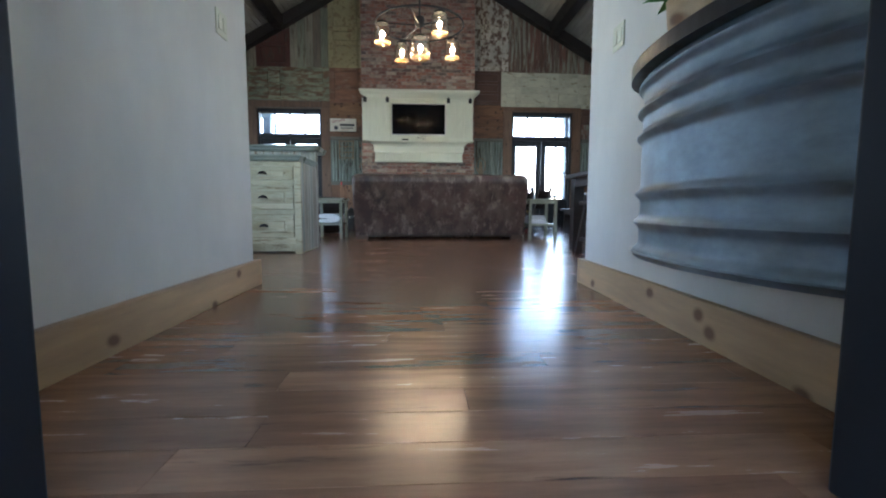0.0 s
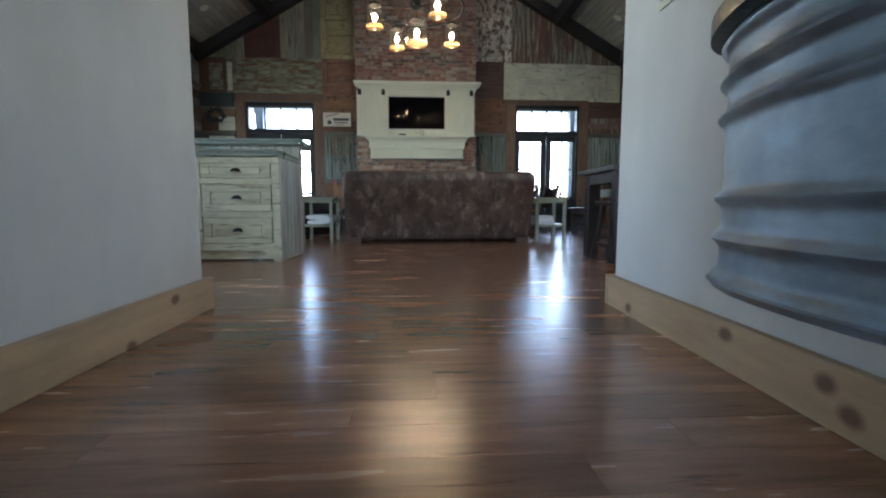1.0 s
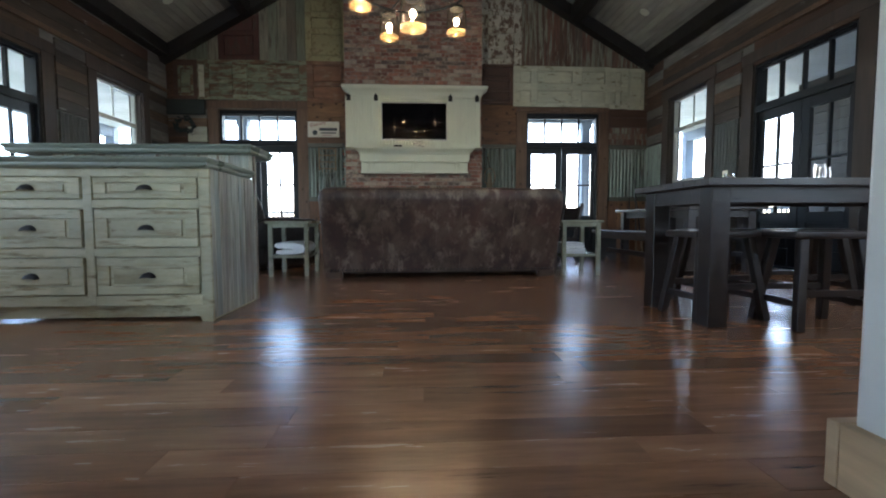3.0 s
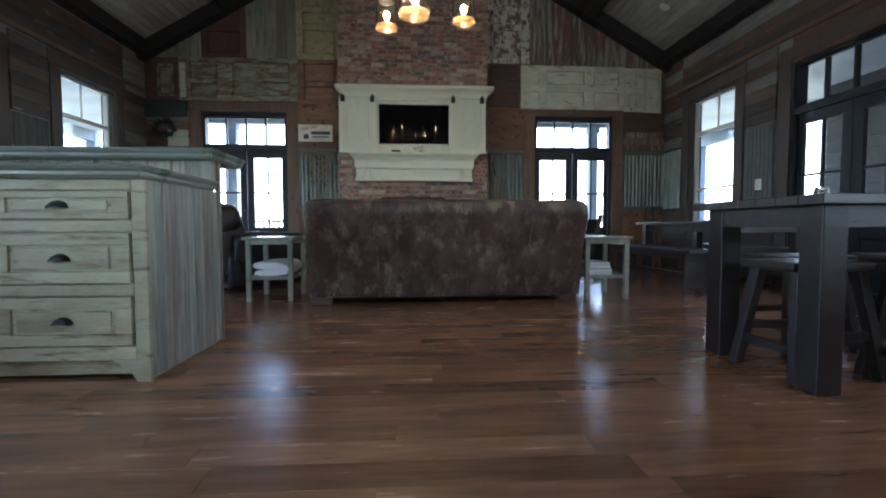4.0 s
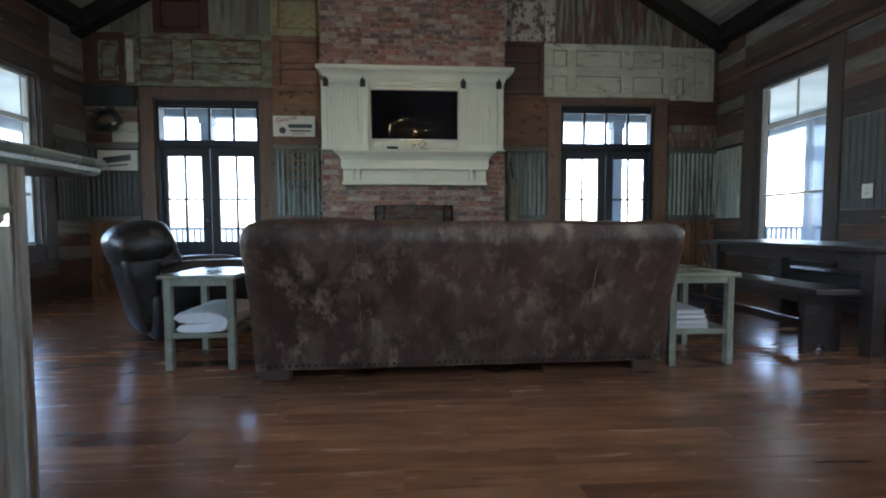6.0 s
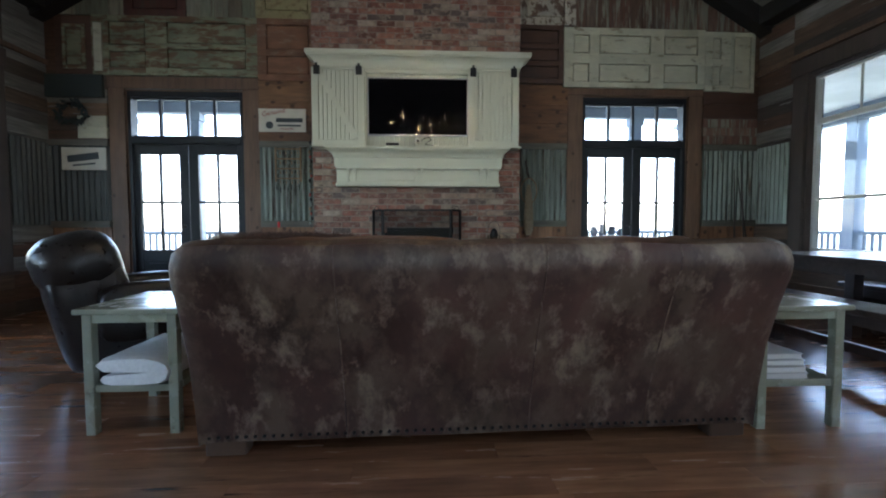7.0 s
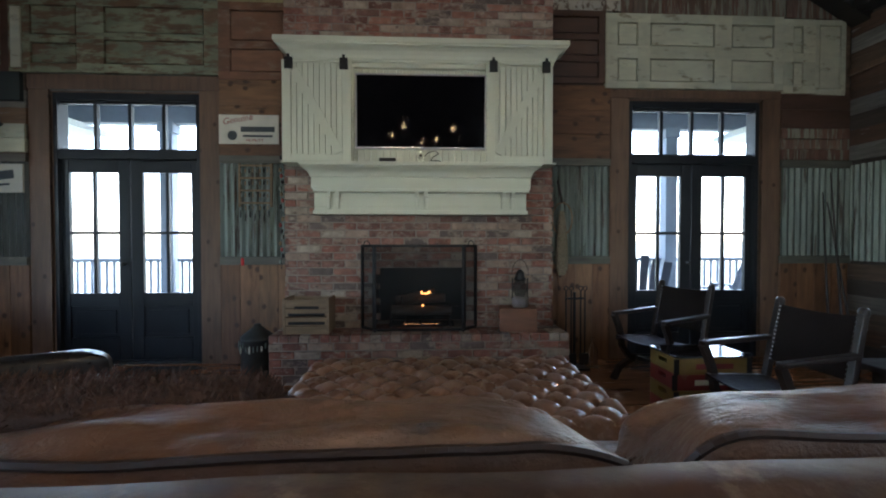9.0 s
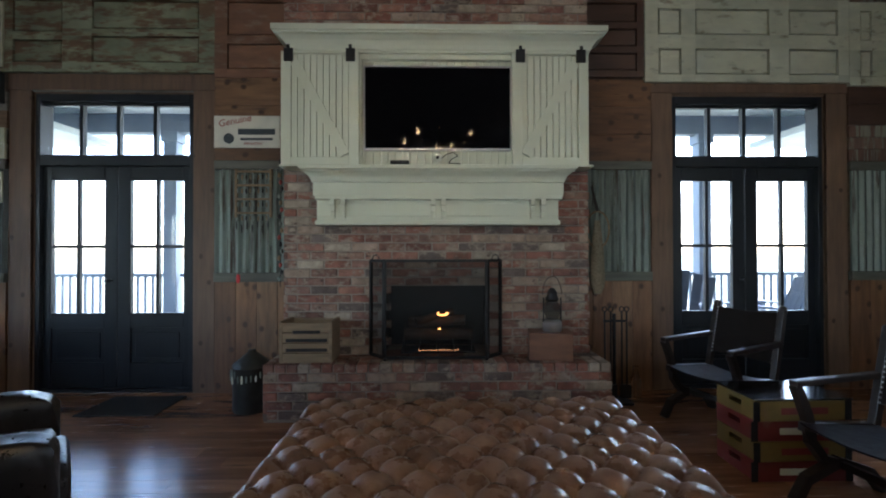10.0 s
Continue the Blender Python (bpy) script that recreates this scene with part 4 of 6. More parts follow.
for x in (-0.42, -0.34, 0.34, 0.42, 1.1, 1.18):
    part("bracket", boxes([(x - 0.018, x + 0.018, 10.235, 10.302, 1.58, 1.626), (x - 0.015, x + 0.015, 10.255, 10.302, 1.53, 1.58), (x - 0.013, x + 0.013, 10.275, 10.302, 1.485, 1.53)], 0.004), k, mantel)

tv = thing("television", (0.37, 10.290, 2.0), "flat black television in a thin silver frame", "television")
part("screen", boxes([(-0.177, 0.932, 10.282, 10.290, 2.02, 2.635)]), M["screen"], tv)
part("bezel", boxes([(-0.19, -0.177, 10.275, 10.315, 2.005, 2.648), (0.932, 0.945, 10.275, 10.315, 2.005, 2.648), (-0.177, 0.932, 10.275, 10.315, 2.635, 2.648), (-0.177, 0.932, 10.275, 10.315, 2.005, 2.02)], 0.002), M["silver"], tv)
part("back_case", boxes([(-0.17, 0.925, 10.291, 10.315, 2.02, 2.63)]), M["black"], tv)
tv.matrix_basis = pose(0.37, 10.290, 2.0, 1.4, 0, 0)

# ---- sofa ----
M["foot_wood"] = surface("brown_foot_wood", [(0.08, 0.045, 0.028)], rough=0.5, scale=8, contrast=0.3, bump=0.1)
sofa = thing("sofa", (0.66, 7.5, 0), "large brown leather sofa with scuffed back and nailhead trim", "sofa")
SX0, SX1 = -0.57, 1.85


def sofa_ring(x, f, g):
    """Outline of the sofa's back, seen from its end; f pulls it together, g lowers its top."""
    base = [(7.165, 0.066), (7.13, 0.25), (7.07, 0.45), (6.99, 0.66), (6.93, 0.8), (6.92, 0.86), (6.94, 0.905), (6.99, 0.925), (7.05, 0.92), (7.1, 0.88), (7.16, 0.7), (7.24, 0.45), (7.26, 0.066)]
    cy, cz = 7.1, 0.5
    return [(x, cy + (y - cy) * f, (z if z < 0.5 else 0.5 + (z - 0.5) * g) + 0.004 * noise.noise(Vector((x * 3, z * 4, 0)))) for y, z in base]


rings = [sofa_ring(SX0 + d, f, g) for d, f, g in ((0, 0.5, 0.78), (0.006, 0.72, 0.86), (0.02, 0.86, 0.92), (0.045, 0.95, 0.965), (0.08, 1, 0.99))]
rings += [sofa_ring(SX0 + 0.12 + (SX1 - SX0 - 0.24) * i / 30, 1, 1 + 0.006 * math.sin(i * 0.9)) for i in range(31)]
rings += [sofa_ring(SX1 - d, f, g) for d, f, g in ((0.08, 1, 0.99), (0.045, 0.95, 0.965), (0.02, 0.86, 0.92), (0.006, 0.72, 0.86), (0, 0.5, 0.78))]
part("backrest", skin(rings), M["leather_back"], sofa, "scuffed dark brown leather back", True)
part("seat_frame", boxes([(SX0 + 0.01, SX1 - 0.01, 7.2, 8.0, 0.095, 0.36)], 0.03), M["leather_back"], sofa, "", True)
for s, x in ((1, SX0), (-1, SX1)):
    a, b = sorted((x, x + s * 0.24))
    part("armrest", pillow((a + b) / 2, 7.64, 0.37, 0.12, 0.38, 0.28, 0.3, 0.25), M["leather_back"], sofa, "", True)
for i, (a, b) in enumerate(((SX0 + 0.1, 0.7), (0.72, SX1 - 0.08))):
    part("seat_cushion", pillow((a + b) / 2, 7.62, 0.42, (b - a) / 2, 0.4, 0.1, 0.3, 0.25, 14, 40, 0.05, i), M["leather_cushion"], sofa, "", True)
    part("back_cushion", pillow((a + b) / 2, 7.235, 0.69, (b - a) / 2, 0.15, 0.235, 0.55, 0.32, 36, 80, 0.1, i * 3.1 + 1), M["leather_cushion"], sofa, "plump brown leather cushion", True)
    for w0, w1 in ((1.0, 2.0),):
        line = []
        for q in range(41):
            w = math.pi * (w0 + (w1 - w0) * q / 40)
            u = 1.0 - 0.8 * abs(q / 20 - 1) ** 6
            p = Vector((math.cos(u) ** 0.55 * math.copysign(abs(math.cos(w)) ** 0.32, math.cos(w)), math.cos(u) ** 0.55 * math.copysign(abs(math.sin(w)) ** 0.32, math.sin(w)), math.sin(u) ** 0.55))
            s_ = 1.008 + 0.1 * noise.noise(p * 2.2 + Vector((i * 3.1 + 1, (i * 3.1 + 1) * 1.7, 0)))
            line.append(((a + b) / 2 + p.x * (b - a) / 2 * s_, 7.235 + p.y * 0.15 * s_, 0.69 + p.z * 0.235 * s_))
        part("piping", rods([(p, q, 0.008) for p, q in zip(line, line[1:])], 6), M["leather_seam"], sofa, "dark piped seam", True)
for x in (SX0 + 0.004, SX1 - 0.174):
    for y in (7.175, 7.85):
        part("foot", boxes([(x, x + 0.17, y, y + 0.09, 0.0, 0.08)], 0.008), M["foot_wood"], sofa)
part("dust_cover", boxes([(SX0 + 0.05, SX1 - 0.05, 7.23, 7.9, 0.05, 0.096)]), M["black"], sofa, "black cloth under the frame")
bm = bmesh.new()
for i in range(64):
    x = SX0 + 0.03 + (SX1 - SX0 - 0.06) * i / 63
    bmesh.ops.create_icosphere(bm, subdivisions=1, radius=0.0095, matrix=Matrix.Translation((x, 7.158, 0.09)))
part("nailhead_trim", bm, M["iron"], sofa, "row of pewter nailheads", True)
prof = sofa_ring(0, 1, 1)[:7]
for x in (0.03, 0.82, 1.35):
    part("seam", rods([((x, p[1] - 0.001, p[2]), (x, q[1] - 0.001, q[2]), 0.003) for p, q in zip(prof, prof[1:])], 6), M["leather_back"], sofa)
for o in sofa.children:
    if o.name.split(".")[0] in ("backrest", "seam"):
        for v in o.data.vertices:
            v.co.x += (v.co.x + o.matrix_parent_inverse.translation.x) * 0.016 * min(1, max(0, v.co.z / 0.8))
sofa.matrix_basis = pose(0.69, 7.4, 0, 0, 0, 1.2)

# ---- ottoman ----
OX0, OX1, OY0, OY1, OZ = -0.34, 1.36, 8.12, 9.28, 0.455
ottoman = thing("ottoman", ((OX0 + OX1) / 2, (OY0 + OY1) / 2, 0), "large button-tufted tan leather ottoman before the hearth", "ottoman")
nx, ny = 150, 100
TA, TB = 0.163, 0.2
bm = bmesh.new()
grid = []
for j in range(ny + 1):
    row = []
    for i in range(nx + 1):
        x, y = OX0 + (OX1 - OX0) * i / nx, OY0 + (OY1 - OY0) * j / ny
        u, v = (x - OX0 - 0.075) / TA + (y - OY0 - 0.08) / TB, (x - OX0 - 0.075) / TA - (y - OY0 - 0.08) / TB
        e = min(x - OX0, OX1 - x, y - OY0, OY1 - y)
        puff = (abs(math.sin(math.pi * u)) * abs(math.sin(math.pi * v))) ** 0.36
        dip = (math.cos(math.pi * u) * math.cos(math.pi * v)) ** 12
        roll = 1 - (1 - min(e, 0.09) / 0.09) ** 2.2
        z = OZ - 0.11 + 0.11 * roll + (0.034 * puff - 0.018 * dip - 0.02) * min(1, e / 0.07) + 0.006 * noise.noise(Vector((x * 4, y * 4, 1))) + 0.004 * noise.noise(Vector((x * 16, y * 16, 3)))
        row.append(bm.verts.new((x, y, z)))
    grid.append(row)
for j in range(ny):
    for i in range(nx):
        bm.faces.new((grid[j][i], grid[j][i + 1], grid[j + 1][i + 1], grid[j + 1][i]))
top = part("tufted_top", bm, M["leather_tan"], ottoman, "diamond-tufted tan leather", True)
bm = bmesh.new()
for a in range(-20, 30):
    for b in range(-20, 30):
        x, y = OX0 + 0.075 + (a + b) / 2 * TA, OY0 + 0.08 + (a - b) / 2 * TB
        if OX0 + 0.05 < x < OX1 - 0.05 and OY0 + 0.05 < y < OY1 - 0.05:
            bmesh.ops.create_icosphere(bm, subdivisions=1, radius=0.011, matrix=Matrix.Translation((x, y, OZ - 0.033)))
part("buttons", bm, M["leather_tan"], ottoman, "", True)
part("base", boxes([(OX0 + 0.004, OX1 - 0.004, OY0 + 0.004, OY1 - 0.004, 0.1, OZ - 0.1)], 0.02), M["leather_tan"], ottoman, "", True)
for x in (OX0 + 0.1, OX1 - 0.1):
    for y in (OY0 + 0.1, OY1 - 0.1):
        part("foot", rods([((x, y, 0), (x, y, 0.11), 0.025, 0.04)], 12), M["dark_wood"], ottoman)

# ---- kitchen island ----
IX0, IX1, IY0, IY1 = -2.16, -0.79, 5.12, 5.87
island = thing("kitchen_island", ((IX0 + IX1) / 2, (IY0 + IY1) / 2, 0), "distressed cream-green kitchen island with six drawers", "kitchen island")
k = M["island"]
part("body", boxes([(IX0, IX1 - 0.012, IY0 + 0.02, IY1, 0.1, 0.9)]), k, island)
stiles = [(IX0, IX0 + 0.06), ((IX0 + IX1) / 2 - 0.025, (IX0 + IX1) / 2 + 0.025), (IX1 - 0.06, IX1)]
part("face_frame", boxes([(a, b, IY0, IY0 + 0.021, 0.1, 0.9) for a, b in stiles] + [(IX0 + 0.06, IX1 - 0.06, IY0 + 0.001, IY0 + 0.021, a, b) for a, b in ((0.852, 0.9), (0.67, 0.718), (0.39, 0.437), (0.1, 0.16))], 0.003), k, island)
for a, b in ((stiles[0][1], stiles[1][0]), (stiles[1][1], stiles[2][0])):
    for z0, z1 in ((0.16, 0.39), (0.437, 0.67), (0.718, 0.852)):
        g, fz = 0.012, min(0.06, (z1 - z0) * 0.25)
        dr = part("drawer", boxes([(a + g, b - g, IY0 - 0.006, IY0 + 0.02, z0 + 0.008, z0 + fz), (a + g, b - g, IY0 - 0.006, IY0 + 0.02, z1 - fz, z1 - 0.008), (a + g, a + g + 0.07, IY0 - 0.006, IY0 + 0.02, z0 + fz, z1 - fz),
                                   (b - g - 0.07, b - g, IY0 - 0.006, IY0 + 0.02, z0 + fz, z1 - fz), (a + g + 0.09, b - g - 0.09, IY0 - 0.004, IY0 + 0.02, z0 + fz + 0.012, z1 - fz - 0.012), (a + g + 0.06, b - g - 0.06, IY0 + 0.004, IY0 + 0.02, z0 + fz, z1 - fz)], 0.003), k, island)
        x, z = (a + b) / 2, (z0 + z1) / 2
        cup = []
        for i in range(9):
            th = math.pi * i / 8
            r = 0.043
            cup.append([(x - r * math.cos(th) * s, IY0 - 0.006 - 0.028 * math.sin(ph), z - 0.012 + 0.034 * math.sin(th) * math.cos(ph)) for ph, s in ((0, 1.0), (0.5, 0.97), (1.0, 0.9), (1.45, 0.8))])
        sub("cup_pull", skin(cup, False, False), M["iron"], dr, "dark metal cup pull", True)
for a, s in ((IX0, 1), (IX1, -1)):
    prof = [(a, 0.1), (a, 0), (a + s * 0.06, 0), (a + s * 0.075, 0.03), (a + s * 0.12, 0.07), (a + s * 0.16, 0.1)]
    part("bracket_foot", extrude(prof, "y", IY0, IY0 + 0.0215), k, island)
    part("foot", boxes([(min(a, a + s * 0.05) , max(a, a + s * 0.05) - (0.014 if s < 0 else 0), IY1 - 0.06, IY1, 0, 0.1)]), k, island)
part("kick", boxes([(IX0 + 0.03, IX1 - 0.03, IY0 + 0.06, IY0 + 0.08, 0.02, 0.1), (IX1 - 0.03, IX1 - 0.014, IY0 + 0.04, IY1, 0.0, 0.1)]), k, island)
n = 12
cuts = [IY0 + 0.022 + (IY1 - IY0 - 0.062) * (i + (0.0 if i in (0, n) else random.uniform(-0.22, 0.22))) / n for i in range(n + 1)]
for a, b in zip(cuts, cuts[1:]):
    d_ = random.uniform(0, 0.003)
    part("side_board", boxes([(IX1 - 0.013, IX1 - d_, a + 0.0015, b - 0.0015, 0.012, 0.9)], 0.002, 1), M["island_side"], island)
part("corner_board", boxes([(IX1 - 0.013, IX1 + 0.006, IY1 - 0.039, IY1 + 0.004, 0.004, 1.078)], 0.003, 1), M["island_side"], island)
for i in range(9):
    a, b = IX0 + (IX1 - IX0 - 0.03) * i / 9, IX0 + (IX1 - IX0 - 0.03) * (i + 1) / 9
    part("splash_board", boxes([(a + 0.001, b - 0.001, IY1 - 0.1, IY1, 0.955, 1.078)], 0.002, 1), M["island_side"], island)
part("end_board", boxes([(IX1 - 0.03, IX1 - 0.004, IY1 - 0.11, IY1 - 0.04, 0.955, 1.078)], 0.002, 1), M["island_side"], island)
lip = [(0.0, 0.0), (0.012, 0.004), (0.02, 0.016), (0.02, 0.03), (0.03, 0.04), (0.034, 0.052), (0.028, 0.062), (0.0, 0.062)]


def edged_top(x0, x1, y0, y1, z):
    """A counter with a moulded edge."""
    return skin([[(x0 - o, y0 - o, z + h), (x1 + o, y0 - o, z + h), (x1 + o, y1 + o, z + h), (x0 - o, y1 + o, z + h)] for o, h in lip])


part("counter", edged_top(IX0 - 0.01, IX1 - 0.015, IY0 - 0.02, IY1 - 0.09, 0.899), M["island_top"], island, "grey-green painted counter with a moulded edge")
part("bar_top", edged_top(IX0 - 0.24, IX1 + 0.01, IY1 - 0.15, IY1 + 0.27, 1.076), M["island_top"], island, "raised grey-green bar top")

# ---- side tables ----


def side_table():
    t = thing("side_table", (0, 0, 0), "grey-green painted side table with a lower shelf", "side table", "side tables")
    k = M["side_table"]
    for x in (-0.19, 0.19):
        for y in (-0.24, 0.24):
            part("leg", boxes([(x - 0.022, x + 0.022, y - 0.022, y + 0.022, 0, 0.575)], 0.004), k, t)
    part("tabletop", boxes([(-0.235, 0.235, -0.29, 0.29, 0.573, 0.6)], 0.006), k, t)
    part("shelf", boxes([(-0.2, 0.2, -0.25, 0.25, 0.2, 0.235)], 0.004), k, t)
    for y in (-0.245, 0.245):
        part("apron", boxes([(-0.17, 0.17, y - 0.01, y + 0.01, 0.53, 0.574)]), k, t)
    return t


st = side_table()
copy_thing(st, pose(2.2, 7.42, 0))
st.matrix_basis = pose(-0.965, 7.54, 0)


def folded_towel():
    """One thick towel folded over on itself: the fold is a round nose on the inner side, the two edges lie open on the outer."""
    x, y, z = -0.95, 7.53, 0.235
    up = [(0.02 - 0.17, 0.088), (-0.165, 0.105), (-0.14, 0.128), (-0.05, 0.135), (0.06, 0.134), (0.12, 0.125), (0.155, 0.1), (0.165, 0.068), (0.155, 0.033), (0.125, 0.008)]
    low = [(0.04, 0.002), (-0.1, 0.002), (-0.135, 0.01), (-0.15, 0.028), (-0.135, 0.05), (-0.05, 0.058), (0.07, 0.064), (-0.05, 0.068), (-0.13, 0.072)]
    rings = []
    for i in range(25):
        u = -1 + 2 * i / 24
        k_ = 1 - 0.5 * max(0, abs(u) - 0.9) / 0.1
        ring = []
        for px, pz in up + low:
            w = noise.noise(Vector((px * 7, u * 2.2, pz * 9)))
            ring.append((x + px * (0.94 + 0.06 * k_) + 0.012 * w, y + u * 0.27 + 0.01 * noise.noise(Vector((px * 9, pz * 20, u))), z + 0.068 + (pz - 0.068) * (0.8 + 0.2 * k_) * (1 + 0.12 * w if pz > 0.01 else 1)))
        rings.append(ring)
    solid("folded_towel", skin(rings), M["towel"], "thick white towel folded double on the shelf", "towel", smooth=True)


folded_towel()
for i, (z, w, d) in enumerate(((0.235, 0.13, 0.18), (0.262, 0.125, 0.17), (0.296, 0.12, 0.17), (0.325, 0.11, 0.16))):
    b = thing("book", (2.13, 7.36, z), "white-covered book stacked on the shelf", "book", "stacked books")
    x, y = 2.13 + 0.006 * (i % 2), 7.36
    part("page_block", boxes([(x - w + 0.004, x + w - 0.005, y - d + 0.004, y + d - 0.004, z + 0.003, z + 0.024)]), M["paper"], b)
    part("cover", boxes([(x - w, x + w, y - d, y + d, z, z + 0.003), (x - w, x + w, y - d, y + d, z + 0.024, z + 0.0265), (x - w, x - w + 0.004, y - d, y + d, z + 0.003, z + 0.024)]), M["paper"], b)

# ---- hall: trough on the wall, switches ----
TY, TZ0, TZ1 = 1.9, 0.28, 0.9
trough = thing("galvanised_trough", (HR, TY, TZ0), "half-round ribbed galvanised trough mounted on the hall wall", "trough")
rings = []
steps = 110
for i in range(steps + 1):
    z = TZ0 + (TZ1 - TZ0) * i / steps
    s = i / steps
    bulge = 0.0
    for c in (0.04, 0.2, 0.36, 0.68, 0.82, 0.96):
        bulge += 0.019 * math.exp(-((s - c) / 0.024) ** 2)
    if s < 0.03:
        bulge += 0.012
    ring = []
    for j in range(41):
        a = math.pi * j / 40
        dent = 0.003 * noise.noise(Vector((j * 0.35, z * 9, 0)))
        ring.append((HR - (0.275 + bulge + dent) * math.sin(a) ** 0.8, TY + (0.53 + bulge) * math.cos(a), z))
    rings.append(ring)
part("shell", skin(rings), M["galv"], trough, "ribbed grey-blue galvanised shell", True)
prof = [(HR - 0.32 * math.sin(math.pi * j / 40) ** 0.8, TY + 0.575 * math.cos(math.pi * j / 40)) for j in range(41)]
part("top_board", extrude(prof, "z", TZ1, TZ1 + 0.045), M["dark_wood"], trough, "dark wooden top board")

plant = thing("potted_plant", (1.2, 2.12, TZ1 + 0.045), "small green leafy plant in a pot on the trough", "plant")
part("pot", lathe([(0.05, 0), (0.062, 0.09), (0.068, 0.16), (0.055, 0.16), (0.05, 0.15)], 16, (1.2, 2.1, TZ1 + 0.045)), M["pine"], plant, "", True)
M["leaf"] = surface("green_leaf", [(0.06, 0.19, 0.04), (0.1, 0.25, 0.05)], rough=0.45, scale=12, contrast=0.25, bump=0.05)
for i in range(26):
    a, l = i * 2.4, 0.1 + 0.07 * random.random()
    c = Vector((1.2, 2.1, TZ1 + 0.2))
    d_ = Vector((math.cos(a) * l, math.sin(a) * l, 0.02 + 0.1 * random.random() * (i % 3)))
    n_ = Vector((-math.sin(a), math.cos(a), 0)) * 0.028
    pts = [c + d_ * 0.2, c + d_ * 0.55 + n_ + Vector((0, 0, 0.02)), c + d_ * 1.05 - Vector((0, 0, 0.01)), c + d_ * 0.55 - n_ + Vector((0, 0, 0.02))]
    bm = bmesh.new()
    lo = [bm.verts.new(p) for p in pts]
    up = [bm.verts.new(p + Vector((0, 0, 0.003))) for p in pts]
    bm.faces.new(lo[::-1]), bm.faces.new(up)
    for q in range(4):
        bm.faces.new((lo[q], lo[(q + 1) % 4], up[(q + 1) % 4], up[q]))
    part("leaf", bm, M["leaf"], plant)


def switch_plate(x, s, y, z):
    p = thing("switch_plate", (x, y, z), "white plastic light switch plate on the plaster", "light switch", "light switches")
    a, b = sorted((x, x + s * 0.007))
    part("plate", boxes([(a, b, y - 0.06, y + 0.06, z - 0.06, z + 0.06)], 0.003), M["cream"], p)
    for d in (-0.025, 0.025):
        c, e = sorted((x + s * 0.006, x + s * 0.012))
        part("rocker", boxes([(c, e, y + d - 0.016, y + d + 0.016, z - 0.033, z + 0.033)], 0.002), M["cream"], p)


switch_plate(HL, 1, 3.0, 1.34)
switch_plate(HR - 0.018, -1, 2.92, 1.3)
M["yellow"] = surface("yellow_cloth", [(0.6, 0.42, 0.04)], rough=0.8, scale=30, contrast=0.15, bump=0.1)
pennant = solid("pennant", skin([[(HL + 0.004 + 0.01 * math.sin(i * 1.3), 2.2 + i * 0.03, 1.5), (HL + 0.004 + 0.01 * math.sin(i * 1.3), 2.2 + i * 0.03, 1.2 + abs(i - 5) * 0.03), (HL + 0.009 + 0.01 * math.sin(i * 1.3), 2.2 + i * 0.03, 1.2 + abs(i - 5) * 0.03), (HL + 0.009 + 0.01 * math.sin(i * 1.3), 2.2 + i * 0.03, 1.5)] for i in range(11)]),
                M["yellow"], "yellow cloth pennant hanging on the plaster wall", "pennant")

# ---- chandelier ----
CC = (0.38, 7.02, 2.95)
chand = thing("chandelier", (CC[0], CC[1], roof_z(CC[0]) - 0.1), "iron ring chandelier with glass jar lamps, lit", "chandelier")
n = 40
ringp = [(CC[0] + 0.6 * math.cos(2 * math.pi * i / n), CC[1] + 0.6 * math.sin(2 * math.pi * i / n), CC[2]) for i in range(n)]
part("ring", rods([(ringp[i], ringp[(i + 1) % n], 0.014) for i in range(n)], 8), M["iron"], chand, "", True)
part("stem", rods([(CC, (CC[0], CC[1], roof_z(CC[0]) - 0.05), 0.014)]), M["iron"], chand)
part("hub", lathe([(0.02, 0.12), (0.07, 0.1), (0.07, 0.0), (0.03, -0.03)], 16, CC), M["iron"], chand, "", True)
for a in range(5):
    th = 2 * math.pi * a / 5 + 0.72
    part("spoke", rods([(CC, (CC[0] + 0.6 * math.cos(th), CC[1] + 0.6 * math.sin(th), CC[2]), 0.009)]), M["iron"], chand)
M["jar"] = plain("jar_glass", (1, 0.97, 0.9), 0.02, 0, 0, 1, 1.0)
# the bulb's warm glow is put into the colour of the jar base
M["amber"] = plain("glow_tinted_glass", (1.0, 0.72, 0.42), 0.25, 0, 0, 1, 0.8)
LAMPS = [(-0.115, 6.86, 2.75), (0.86, 7.4, 2.75), (0.39, 6.98, 2.63), (0.12, 7.57, 2.75), (0.63, 6.5, 2.75)]
